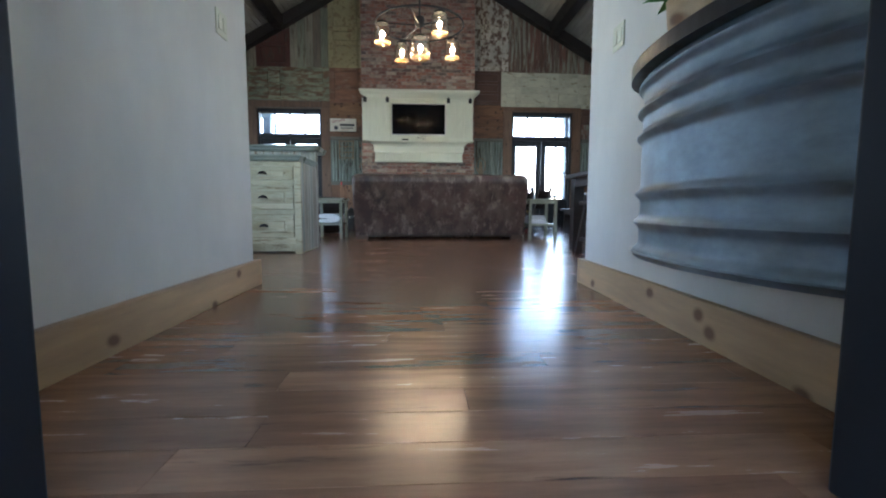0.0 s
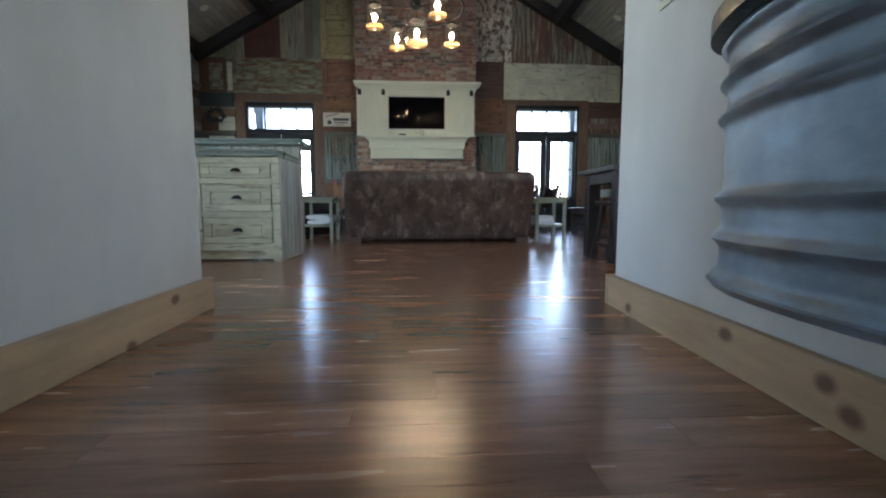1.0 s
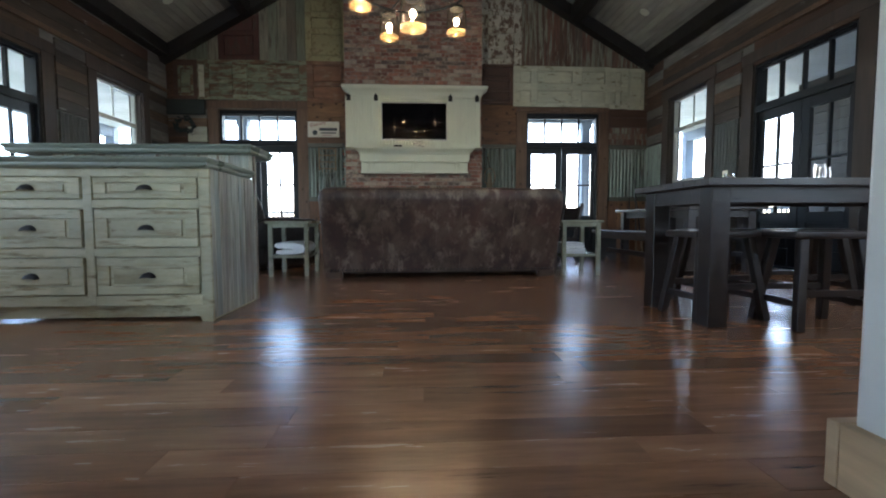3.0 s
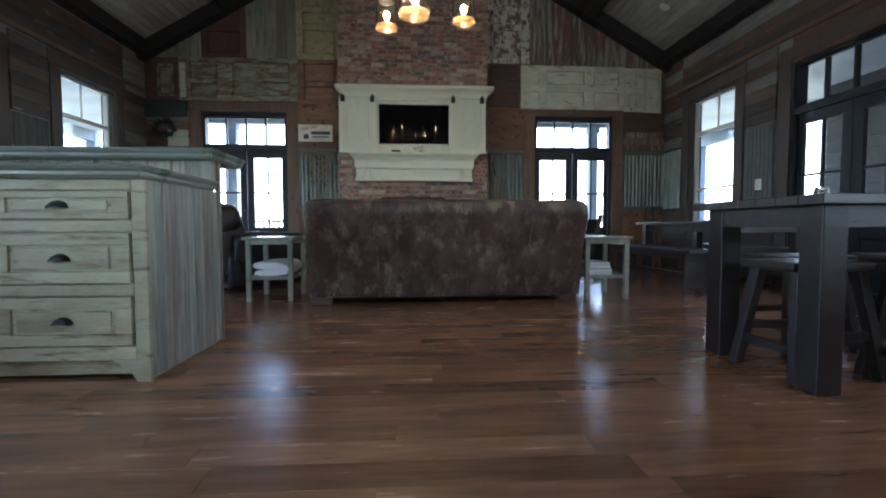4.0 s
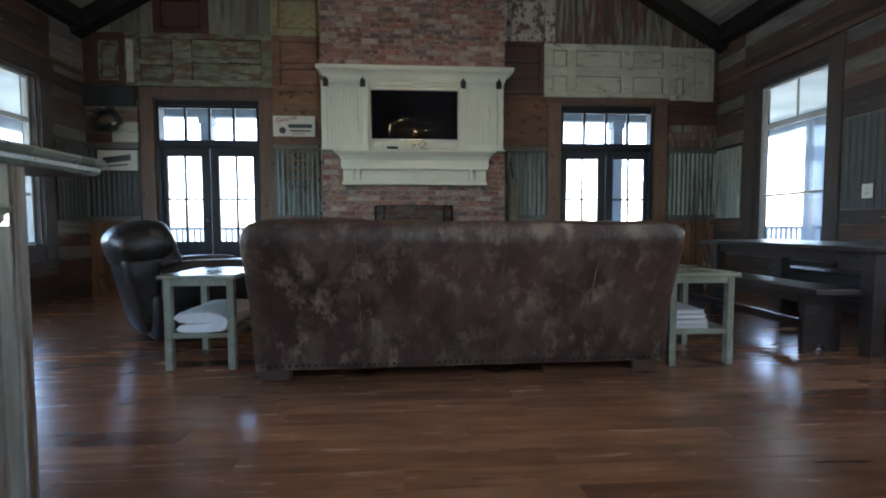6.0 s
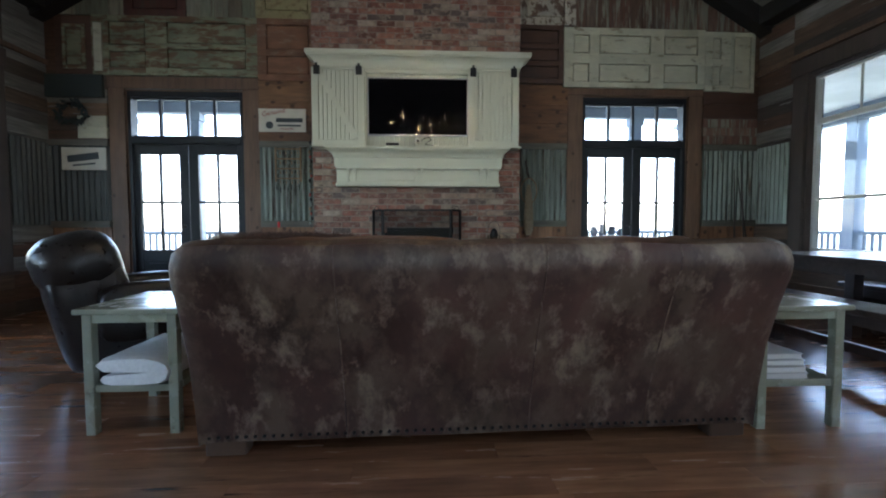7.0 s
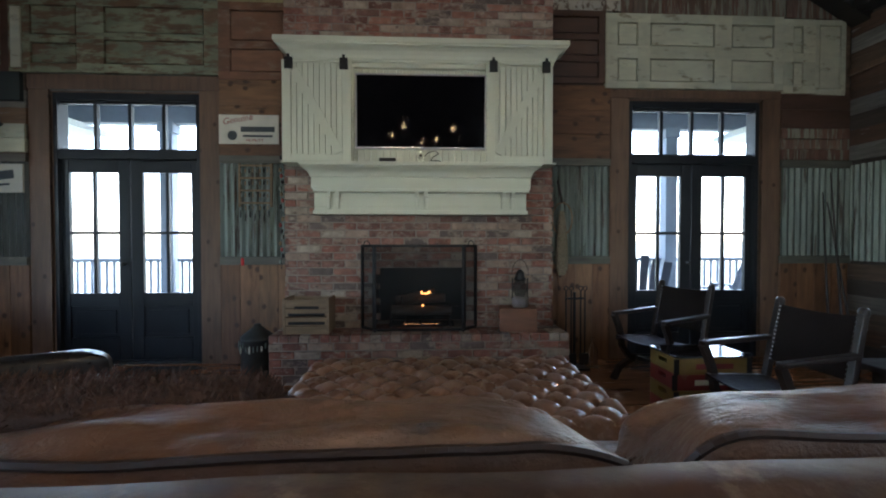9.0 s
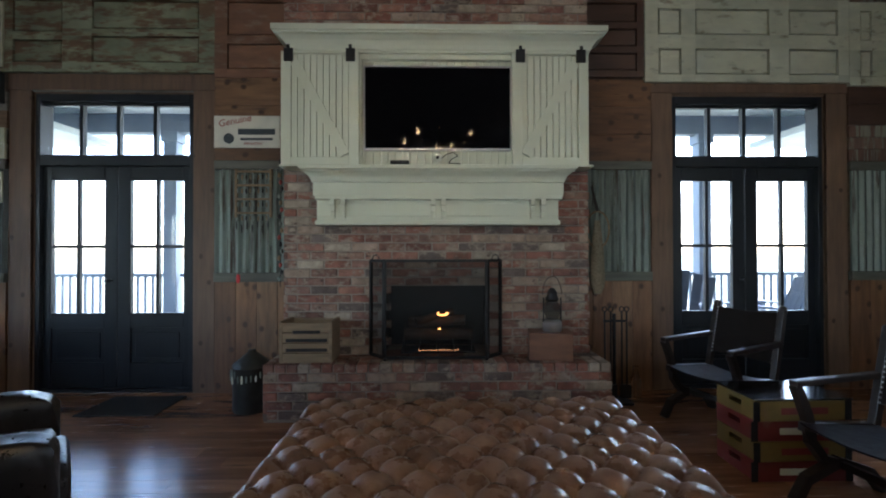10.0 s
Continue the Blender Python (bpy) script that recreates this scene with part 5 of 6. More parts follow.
for x, y, z in LAMPS:
    big = 1.95 if z < 2.7 else 1.6
    cap = part("lamp_cap", lathe([(0.012, 0.2), (0.02, 0.18), (0.075, 0.165), (0.078, 0.14), (0.05, 0.135)], 16, (x, y, z)), M["iron"], chand, "", True)
    sub("lamp_cord", rods([((x, y, z + 0.19), (x, y, CC[2]), 0.006)], 6), M["iron"], cap)
    jar = part("jar", skin([[(x + big * r * math.cos(2 * math.pi * i / 20), y + big * r * math.sin(2 * math.pi * i / 20), z + h * big) for i in range(20)] for r, h in
                            ((0.045, 0.09), (0.062, 0.07), (0.068, 0.0), (0.068, -0.07), (0.065, -0.07), (0.065, 0.0), (0.059, 0.068), (0.043, 0.087))], False), M["jar"], chand, "clear glass jar shade", True)
    jar.visible_shadow = False
    base = part("jar_base", lathe([(0.001, -0.074 * big), (0.06 * big, -0.074 * big), (0.067 * big, -0.06 * big), (0.06 * big, -0.055 * big), (0.001, -0.056 * big)], 20, (x, y, z)), M["amber"], chand, "thick glass base, tinted amber for the bulb's glow", True)
    base.visible_shadow = False
    part("bulb", pillow(x, y, z + 0.01, 0.028, 0.028, 0.04, 1, 1, 10, 14), M["bulb"], chand, "glowing filament bulb", True)
M["can"] = plain("recessed_lamp_glow", (1.0, 0.86, 0.68), 0.4, 0, 2.0)
for s, x in ((-1, XM - 3.79), (1, XM + 3.79)):
    for y in (9.74, 7.2):
        cl = thing("recessed_light", (x, y, roof_z(x)), "small round recessed ceiling light", "ceiling light", "recessed lights")
        tilt = Matrix.Translation((x, y, roof_z(x) - 0.004)) @ Matrix.Rotation(-s * -math.atan(PITCH), 4, "Y")
        for nm, pr, mt in (("trim_ring", [(0.05, 0.0), (0.075, 0.0), (0.078, -0.012), (0.05, -0.008)], M["cream"]), ("lens", [(0.001, -0.002), (0.049, -0.002), (0.049, -0.005), (0.001, -0.006)], M["can"])):
            bm = lathe(pr, 20)
            bmesh.ops.transform(bm, matrix=tilt, verts=bm.verts[:])
            part(nm, bm, mt, cl, "", True)

# ---- dark table and stools ----
table = thing("counter_table", (2.75, 5.05, 0), "heavy dark wooden table with chunky square legs", "table")
TX0, TX1, TY0, TY1, TT = 1.95, 3.73, 4.7, 5.5, 0.815
for i in range(7):
    a, b = TY0 + (TY1 - TY0) * i / 7, TY0 + (TY1 - TY0) * (i + 1) / 7
    part("top_plank", boxes([(TX0, TX1, a + 0.001, b - 0.001, TT - 0.04, TT)], 0.003, 1), M["table_wood"], table)
part("apron", boxes([(TX0 + 0.06, TX1 - 0.06, TY0 + 0.06, TY0 + 0.09, TT - 0.13, TT - 0.04)]), M["table_wood"], table)
part("apron", boxes([(TX0 + 0.06, TX1 - 0.06, TY1 - 0.09, TY1 - 0.06, TT - 0.13, TT - 0.04)]), M["table_wood"], table)
part("apron", boxes([(TX0 + 0.06, TX0 + 0.09, TY0 + 0.09, TY1 - 0.09, TT - 0.13, TT - 0.04)]), M["table_wood"], table)
part("apron", boxes([(TX1 - 0.09, TX1 - 0.06, TY0 + 0.09, TY1 - 0.09, TT - 0.13, TT - 0.04)]), M["table_wood"], table)
for x in (TX0 + 0.11, TX1 - 0.11):
    for y in (TY0 + 0.11, TY1 - 0.11):
        part("leg", boxes([(x - 0.055, x + 0.055, y - 0.055, y + 0.055, 0, TT - 0.04)], 0.006), M["dark_wood"], table)


def stool():
    s = thing("stool", (0, 0, 0), "dark wooden saddle stool with splayed legs", "stool", "stools at the dark table")
    part("seat", boxes([(-0.22, 0.22, -0.15, 0.15, 0.49, 0.53)], 0.012), M["dark_wood"], s)
    for a in (-1, 1):
        for b in (-1, 1):
            part("leg", beams([((a * 0.21, b * 0.17, 0.0), (a * 0.15, b * 0.1, 0.5), 0.045, 0.045)], 0.004), M["dark_wood"], s)
        part("stretcher", beams([((a * 0.193, -0.15, 0.14), (a * 0.193, 0.15, 0.14), 0.025, 0.035)]), M["dark_wood"], s)
    for b in (-1, 1):
        part("stretcher", beams([((-0.185, b * 0.142, 0.2), (0.185, b * 0.142, 0.2), 0.025, 0.035, (0, 1, 0))]), M["dark_wood"], s)
    return s


s0 = stool()
copy_thing(s0, pose(2.23, 5.06, 0, 0, 0, 3))
copy_thing(s0, pose(2.64, 4.8, 0, 0, 0, -3))
copy_thing(s0, pose(3.2, 5.45, 0, 0, 0, 2))
s0.matrix_basis = pose(2.55, 5.47, 0, 0, 0, 4)

# ---- dining table and benches ----
dt = thing("dining_table", (3.85, 8.2, 0), "long dark plank dining table by the window", "dining table")
for i in range(6):
    a, b = 3.38 + 0.9 * i / 6, 3.38 + 0.9 * (i + 1) / 6
    part("top_plank", boxes([(a + 0.001, b - 0.001, 7.12, 8.95, 0.715, 0.748)], 0.003, 1), M["table_wood"], dt)
for x0, x1, y0, y1 in ((3.46, 3.49, 7.22, 8.85), (4.17, 4.2, 7.22, 8.85), (3.49, 4.17, 7.22, 7.25), (3.49, 4.17, 8.82, 8.85)):
    part("apron", boxes([(x0, x1, y0, y1, 0.63, 0.716)]), M["table_wood"], dt)
for x in (3.47, 4.17):
    for y in (7.26, 8.81):
        part("leg", boxes([(x - 0.045, x + 0.045, y - 0.045, y + 0.045, 0, 0.716)], 0.005), M["table_wood"], dt)


def bench():
    b = thing("bench", (0, 0, 0), "dark wooden plank bench with notched board ends", "bench", "dining benches")
    part("seat", boxes([(-0.17, 0.17, -0.9, 0.9, 0.42, 0.46)], 0.006), M["table_wood"], b)
    for y in (-0.76, 0.74):
        prof = [(-0.14, 0), (-0.05, 0), (0.0, 0.07), (0.05, 0), (0.14, 0), (0.14, 0.42), (-0.14, 0.42)]
        part("board_leg", extrude(prof, "y", y - 0.02, y + 0.02), M["table_wood"], b)
    part("stretcher", boxes([(-0.02, 0.02, -0.74, 0.72, 0.14, 0.2)]), M["table_wood"], b)
    part("rail", boxes([(-0.15, -0.13, -0.74, 0.72, 0.35, 0.42)]), M["table_wood"], b)
    part("rail", boxes([(0.13, 0.15, -0.74, 0.72, 0.35, 0.42)]), M["table_wood"], b)
    return b


b0 = bench()
copy_thing(b0, pose(4.42, 8.15, 0))
b0.matrix_basis = pose(3.24, 8.17, 0)

# ---- black recliner ----


def recliner(m):
    r = thing("recliner", (0, 0, 0), "puffy black leather recliner facing the fireplace", "armchair")
    k = M["leather_black"]
    part("base", pillow(0, 0.02, 0.22, 0.4, 0.46, 0.2, 0.25, 0.2), k, r, "", True)
    part("seat_cushion", pillow(0, 0.08, 0.43, 0.27, 0.4, 0.09, 0.4, 0.35, 14, 28, 0.06), k, r, "", True)
    part("footrest", pillow(0, 0.47, 0.32, 0.27, 0.06, 0.15, 0.4, 0.35, 14, 28), k, r, "", True)
    for s in (-1, 1):
        part("armrest", pillow(s * 0.36, 0.06, 0.46, 0.1, 0.43, 0.18, 0.4, 0.3, 16, 32, 0.06, s), k, r, "", True)
    for nm, bm in (("back_pillow", pillow(0, -0.3, 0.6, 0.33, 0.17, 0.25, 0.7, 0.6, 20, 36, 0.1, 1)), ("head_roll", pillow(0, -0.37, 0.77, 0.37, 0.235, 0.19, 0.75, 0.6, 24, 44, 0.04, 2)), ("back_shell", pillow(0, -0.42, 0.44, 0.345, 0.17, 0.35, 0.4, 0.5, 28, 44, 0.05, 3))):
        bmesh.ops.rotate(bm, cent=(0, -0.38, 0.42), matrix=Matrix.Rotation(radians(13), 3, "X"), verts=bm.verts[:])
        part(nm, bm, k, r, "", True)
    r.matrix_basis = m


recliner(pose(-1.46, 8.35, 0, 0, 0, -50) @ Matrix.Diagonal((0.88, 0.94, 0.99, 1.0)))

# ---- sling armchairs and crates ----


def strip(pts, w, t):
    """A bent squared bar through points in one upright plane, w wide along x."""
    rings = []
    for i, p in enumerate(pts):
        u = (pts[min(i + 1, len(pts) - 1)] - pts[max(i - 1, 0)]).normalized()
        n_ = Vector((0, -u.z, u.y)) * (t / 2)
        e = Vector((w / 2, 0, 0))
        rings.append([p - e - n_, p + e - n_, p + e + n_, p - e + n_])
    return skin(rings)


M["sling"] = surface("black_sling_leather", [(0.014, 0.0095, 0.0085)], rough=0.65, scale=24, contrast=0.3, bump=0.2, spec=0.15)


def sling_chair(m, label):
    c = thing("armchair", (0, 0, 0), label, "armchair", "sling armchairs")
    k, l = M["dark_wood"], M["sling"]
    for s in (-1, 1):
        part("back_post", beams([((s * 0.27, 0.24, 0.38), (s * 0.27, 0.36, 0.93), 0.045, 0.05)], 0.006), k, c)
        part("finial", pillow(s * 0.27, 0.365, 0.94, 0.03, 0.03, 0.035, 0.8, 0.8, 8, 12), k, c, "", True)
        part("armrest", beams([((s * 0.29, -0.3, 0.66), (s * 0.285, 0.3, 0.68), 0.06, 0.035)], 0.01), k, c)
        pts = [Vector((s * 0.285, -0.29 + 0.1 * math.sin(t * math.pi / 2), 0.65 - 0.32 * t)) for t in (0, 0.25, 0.5, 0.75, 1.0)] + [Vector((s * 0.285, -0.1, 0.22)), Vector((s * 0.285, 0.05, 0.18))]
        part("curved_support", strip(pts, 0.045, 0.05), k, c)
        pts = [Vector((s * 0.285, -0.3, 0.0)), Vector((s * 0.285, -0.22, 0.12)), Vector((s * 0.285, 0.0, 0.2)), Vector((s * 0.285, 0.22, 0.12)), Vector((s * 0.285, 0.32, 0.0))]
        part("leg", strip(pts, 0.05, 0.055), k, c)
        part("side_rail", beams([((s * 0.275, -0.26, 0.42), (s * 0.275, 0.26, 0.38), 0.04, 0.05)]), k, c)
    part("stretcher", beams([((-0.27, 0.0, 0.19), (0.27, 0.0, 0.19), 0.03, 0.04, (0, 1, 0))]), k, c)
    rings = []
    for i in range(9):
        x = -0.27 + 0.54 * i / 8
        sag = 0.03 * (1 - (2 * i / 8 - 1) ** 2)
        rings.append([(x, -0.27, 0.445 - sag), (x, 0.25, 0.405 - sag), (x, 0.25, 0.395 - sag), (x, -0.27, 0.435 - sag)])
    part("seat_sling", skin(rings), l, c, "", True)
    rings = []
    for i in range(9):
        x = -0.26 + 0.52 * i / 8
        sag = 0.03 * (1 - (2 * i / 8 - 1) ** 2)
        rings.append([(x, 0.262 + sag, 0.52), (x, 0.35 + sag, 0.92 - sag * 0.6), (x, 0.36 + sag, 0.92 - sag * 0.6), (x, 0.272 + sag, 0.52)])
    part("back_sling", skin(rings), l, c, "", True)
    for s in (-1, 1):
        bm = bmesh.new()
        for i in range(14):
            t = i / 13
            bmesh.ops.create_icosphere(bm, subdivisions=1, radius=0.008, matrix=Matrix.Translation((s * 0.25, 0.255 + 0.085 * t, 0.53 + 0.38 * t)))
        part("nailhead_row", bm, M["silver"], c, "pale metal nailheads", True)
    c.matrix_basis = m
    return c


ch = sling_chair(pose(2.38, 10.02, 0, 0, 0, -68) @ Matrix.Scale(0.87, 4), "dark wooden armchair with nailed leather sling by the doors")
copy_thing(ch, pose(2.41, 8.84, 0, 0, 0, -80))["label"] = "dark wooden armchair with nailed leather sling beside the crates"

M["crate_yellow"] = surface("yellow_crate_paint", [(0.19, 0.125, 0.03)], rough=0.6, scale=6, contrast=0.2, bump=0.15, wear=((0.22, 0.13, 0.06), 0.22, 5, (1, 1, 1)))
M["crate_red"] = surface("red_crate_paint", [(0.19, 0.028, 0.026)], rough=0.6, scale=6, contrast=0.2, bump=0.15, wear=((0.2, 0.1, 0.06), 0.22, 5, (1, 1, 1)))


def bottle_crate(x, y, z, turn, material, label):
    c = thing("bottle_crate", (0, 0, 0), label, "crate", "stacked crates")
    w, d, h = 0.255, 0.16, 0.105
    for s in (-1, 1):
        part("long_side", boxes([(-w, w, s * d - 0.006, s * d + 0.006, 0.0, h)], 0.002, 1), material, c)
        a, b = s * w - 0.007, s * w + 0.007
        part("end", boxes([(a, b, -d + 0.006, -0.05, 0, h), (a, b, 0.05, d - 0.006, 0, h), (a, b, -0.05, 0.05, 0, 0.05), (a, b, -0.05, 0.05, 0.08, h)]), material, c, "end board with a hand slot")
        part("corner_strap", boxes([(s * w - 0.03, s * w + 0.0075, -d - 0.0075, -d - 0.006, 0.0, h)]), M["iron"], c)
    part("bottom", boxes([(-w + 0.007, w - 0.007, -d + 0.006, d - 0.006, 0.0, 0.01)]), material, c)
    part("lettering_bar", boxes([(-0.13, 0.13, -d - 0.0075, -d - 0.006, 0.035, 0.07)]), M["crate_red"] if material is M["crate_yellow"] else M["cream"], c)
    c.matrix_basis = pose(x, y, z, 0, 0, turn)


for i in range(4):
    bottle_crate(2.315, 9.39, i * 0.107, 2 if i % 2 else 0, (M["crate_red"], M["crate_yellow"])[i % 2], ("red", "yellow")[i % 2] + " painted wooden bottle crate stacked as a table")
solid("glass_tabletop", boxes([(2.05, 2.58, 9.22, 9.56, 0.43, 0.44)], 0.003), M["dark_glass"], "dark glossy sheet lying on the crates", "tabletop")

# ---- on and about the hearth ----
HT, FY = HZ, 10.22
screen = thing("fire_screen", (0.36, FY, HT), "three-panel black mesh fire screen before the hearth fire", "fire screen")
M["mesh"] = plain("screen_mesh", (0.01, 0.01, 0.01), 0.5, 0.3, 0, 0.42)
panels = [((-0.02, FY, 0), (0.74, FY, 0)), ((-0.145, FY + 0.14, 0), (-0.03, FY + 0.005, 0)), ((0.75, FY + 0.005, 0), (0.865, FY + 0.14, 0))]
for a, b in panels:
    a, b = Vector(a), Vector(b)
    u = (b - a).normalized()
    w = Vector((-u.y, u.x, 0))
    z0, z1 = HT + 0.015, HT + 0.74
    fr = part("panel_frame", beams([((a.x, a.y, z0), (a.x, a.y, z1), 0.02, 0.02, u), ((b.x, b.y, z0), (b.x, b.y, z1), 0.02, 0.02, u), ((a.x, a.y, z0), (b.x, b.y, z0), 0.02, 0.02, (0, 0, 1)), ((a.x, a.y, z1), (b.x, b.y, z1), 0.02, 0.02, (0, 0, 1))]), M["iron"], screen)
    bm = bmesh.new()
    q = [bm.verts.new(p) for p in ((a.x, a.y, z0), (b.x, b.y, z0), (b.x, b.y, z1), (a.x, a.y, z1))]
    bm.faces.new(q)
    sub("wire_mesh", bm, M["mesh"], fr, "fine dark wire mesh")
for x in (-0.1, 0.82):
    part("handle", rods([((x + 0.025 * math.cos(math.pi * i / 8), FY + 0.09, HT + 0.75 + 0.035 * math.sin(math.pi * i / 8)), (x + 0.025 * math.cos(math.pi * (i + 1) / 8), FY + 0.09, HT + 0.75 + 0.035 * math.sin(math.pi * (i + 1) / 8)), 0.005) for i in range(8)], 6), M["iron"], screen)
for x in (-0.02, 0.74):
    part("foot", boxes([(x - 0.01, x + 0.01, FY - 0.03, FY + 0.03, HT, HT + 0.016)]), M["iron"], screen)
grate = thing("log_grate", (0.37, 10.55, HT), "charred gas logs glowing on an iron grate", "fireplace logs")
M["char"] = surface("charred_log", [(0.05, 0.035, 0.03), (0.09, 0.07, 0.055)], rough=0.9, scale=12, contrast=0.5, bump=0.5)
for a, b, r in (((0.1, 10.52, 0.56), (0.66, 10.55, 0.55), 0.05), ((0.14, 10.6, 0.64), (0.6, 10.55, 0.67), 0.045), ((0.2, 10.5, 0.66), (0.5, 10.62, 0.73), 0.035)):
    part("log", rods([(a, b, r, r * 0.85)], 12), M["char"], grate, "", True)
for i in range(5):
    x = 0.1 + i * 0.135
    part("grate_bar", rods([((x, 10.45, HT), (x, 10.45, HT + 0.1), 0.008), ((x, 10.45, HT + 0.1), (x, 10.68, HT + 0.08), 0.008), ((x, 10.68, HT + 0.08), (x, 10.68, HT), 0.008)], 6), M["iron"], grate)
for i, (x, z, w, h) in enumerate(((0.42, 0.72, 0.034, 0.008), (0.38, 0.73, 0.009, 0.016), (0.39, 0.61, 0.012, 0.008), (0.45, 0.733, 0.014, 0.009))):
    part("flame", pillow(x, 10.46, z, w, 0.012, h, 0.9, 0.9, 8, 12, 0.3, i), M["ember"], grate, "small orange flame", True)
M["dim_ember"] = plain("dim_ember_glow", (1.0, 0.45, 0.2), 0.5, 0, 0.25)
for i in range(16):
    part("ember", pillow(0.22 + i * 0.021, 10.44, HT + 0.02 + 0.006 * random.random(), 0.004, 0.004, 0.003, 1, 1, 4, 6), M["dim_ember"], grate)
part("burner_pan", boxes([(0.08, 0.68, 10.43, 10.66, HT, HT + 0.015)]), M["iron"], grate)

M["crate_wood"] = surface("old_crate_wood", [(0.25, 0.18, 0.11), (0.21, 0.15, 0.09)], rough=0.75, grain=(1.5, 9, 9), scale=3, contrast=0.3, bump=0.2)
M["box_wood"] = surface("red_brown_box_wood", [(0.17, 0.078, 0.045)], rough=0.6, grain=(1.5, 8, 8), scale=3, contrast=0.3, bump=0.15)
crate = thing("wooden_crate", (-0.55, 10.27, HT), "old slatted wooden crate with stencilled bars", "crate")
for i in range(4):
    z = HT + i * 0.074
    for s in (-1, 1):
        part("slat", boxes([(-0.755, -0.405, 10.27 + s * 0.13 - 0.006, 10.27 + s * 0.13 + 0.006, z + 0.002, z + 0.07)], 0.002, 1), M["crate_wood"], crate)
for x in (-0.765, -0.405):
    part("end_board", boxes([(x - 0.012, x + 0.012, 10.13, 10.41, HT, HT + 0.3)], 0.002, 1), M["crate_wood"], crate)
part("bottom", boxes([(-0.75, -0.42, 10.15, 10.39, HT, HT + 0.012)]), M["crate_wood"], crate)
for z, w in ((0.225, 0.08), (0.165, 0.13), (0.095, 0.13)):
    part("lettering_bar", boxes([(-0.6 - w, -0.56 + w, 10.1325, 10.134, HT + z - 0.012, HT + z + 0.012)]), M["iron"], crate)
box_ = thing("wooden_box", (1.23, 10.28, HT), "small red-brown dovetailed wooden box on the hearth", "box")
for nm, r in (("front", (1.07, 1.39, 10.16, 10.175, 0, 0.19)), ("back", (1.07, 1.39, 10.365, 10.38, 0, 0.19)), ("side", (1.07, 1.085, 10.175, 10.365, 0, 0.19)), ("side", (1.375, 1.39, 10.175, 10.365, 0, 0.19)), ("lid", (1.07, 1.39, 10.16, 10.38, 0.19, 0.2))):
    bm = boxes([(r[0], r[1], r[2], r[3], HT + r[4], HT + r[5])], 0.003)
    bmesh.ops.rotate(bm, cent=(1.23, 10.27, 0), matrix=Matrix.Rotation(radians(-9), 3, "Z"), verts=bm.verts[:])
    part(nm, bm, M["box_wood"], box_)


def lantern(name, x, y, z, r, h, label):
    l = thing(name, (x, y, z), label, "lantern")
    part("tank", lathe([(r * 0.9, 0), (r, 0.01), (r, h * 0.22), (r * 0.7, h * 0.28)], 20, (x, y, z)), M["silver"], l, "worn metal tank", True)
    g = part("globe", lathe([(r * 0.6, h * 0.28), (r * 0.85, h * 0.42), (r * 0.8, h * 0.6), (r * 0.55, h * 0.7)], 20, (x, y, z)), M["mesh"], l, "smoky glass globe", True)
    part("cap", lathe([(r * 0.6, h * 0.7), (r * 0.75, h * 0.74), (r * 0.5, h * 0.85), (r * 0.55, h * 0.9), (r * 0.2, h * 1.0)], 20, (x, y, z)), M["iron"], l, "", True)
    for s in (-1, 1):
        part("side_tube", rods([((x + s * r * 0.95, y, z + h * 0.2), (x + s * r * 0.95, y, z + h * 0.78), 0.006)], 6), M["iron"], l)
    part("bail", rods([((x + r * 1.05 * math.cos(math.pi * i / 12), y, z + h * 0.85 + h * 0.42 * math.sin(math.pi * i / 12)), (x + r * 1.05 * math.cos(math.pi * (i + 1) / 12), y, z + h * 0.85 + h * 0.42 * math.sin(math.pi * (i + 1) / 12)), 0.003) for i in range(12)], 6), M["iron"], l, "wire bail handle")


lantern("lantern", 1.25, 10.27, HT + 0.2, 0.07, 0.33, "old railway lantern standing on the wooden box")

# churn-like lantern with hanging lures on the floor
can = thing("tin_can_lantern", (-1.08, 10.4, 0), "dark tin can with a conical lid hung with lures", "can")
M["dark_tin"] = surface("dark_tin", [(0.045, 0.045, 0.042)], rough=0.5, scale=10, contrast=0.4, bump=0.15, metal=0.5)
part("body", lathe([(0.135, 0), (0.14, 0.01), (0.14, 0.33), (0.145, 0.34)], 24, (-1.08, 10.4, 0)), M["dark_tin"], can, "", True)
part("lid", lathe([(0.145, 0.34), (0.14, 0.36), (0.07, 0.415), (0.03, 0.45), (0.03, 0.465), (0.001, 0.47)], 24, (-1.08, 10.4, 0)), M["dark_tin"], can, "conical lid", True)
for i in range(14):
    a = math.pi + math.pi * (i + 0.5) / 14
    x, y = -1.08 + 0.15 * math.cos(a), 10.4 + 0.15 * math.sin(a)
    part("lure", pillow(x, y, 0.3 - 0.05 * random.random(), 0.008, 0.006, 0.025 + 0.01 * random.random(), 0.9, 0.9, 6, 8), M["tin"] if i % 3 else M["cream"], can)

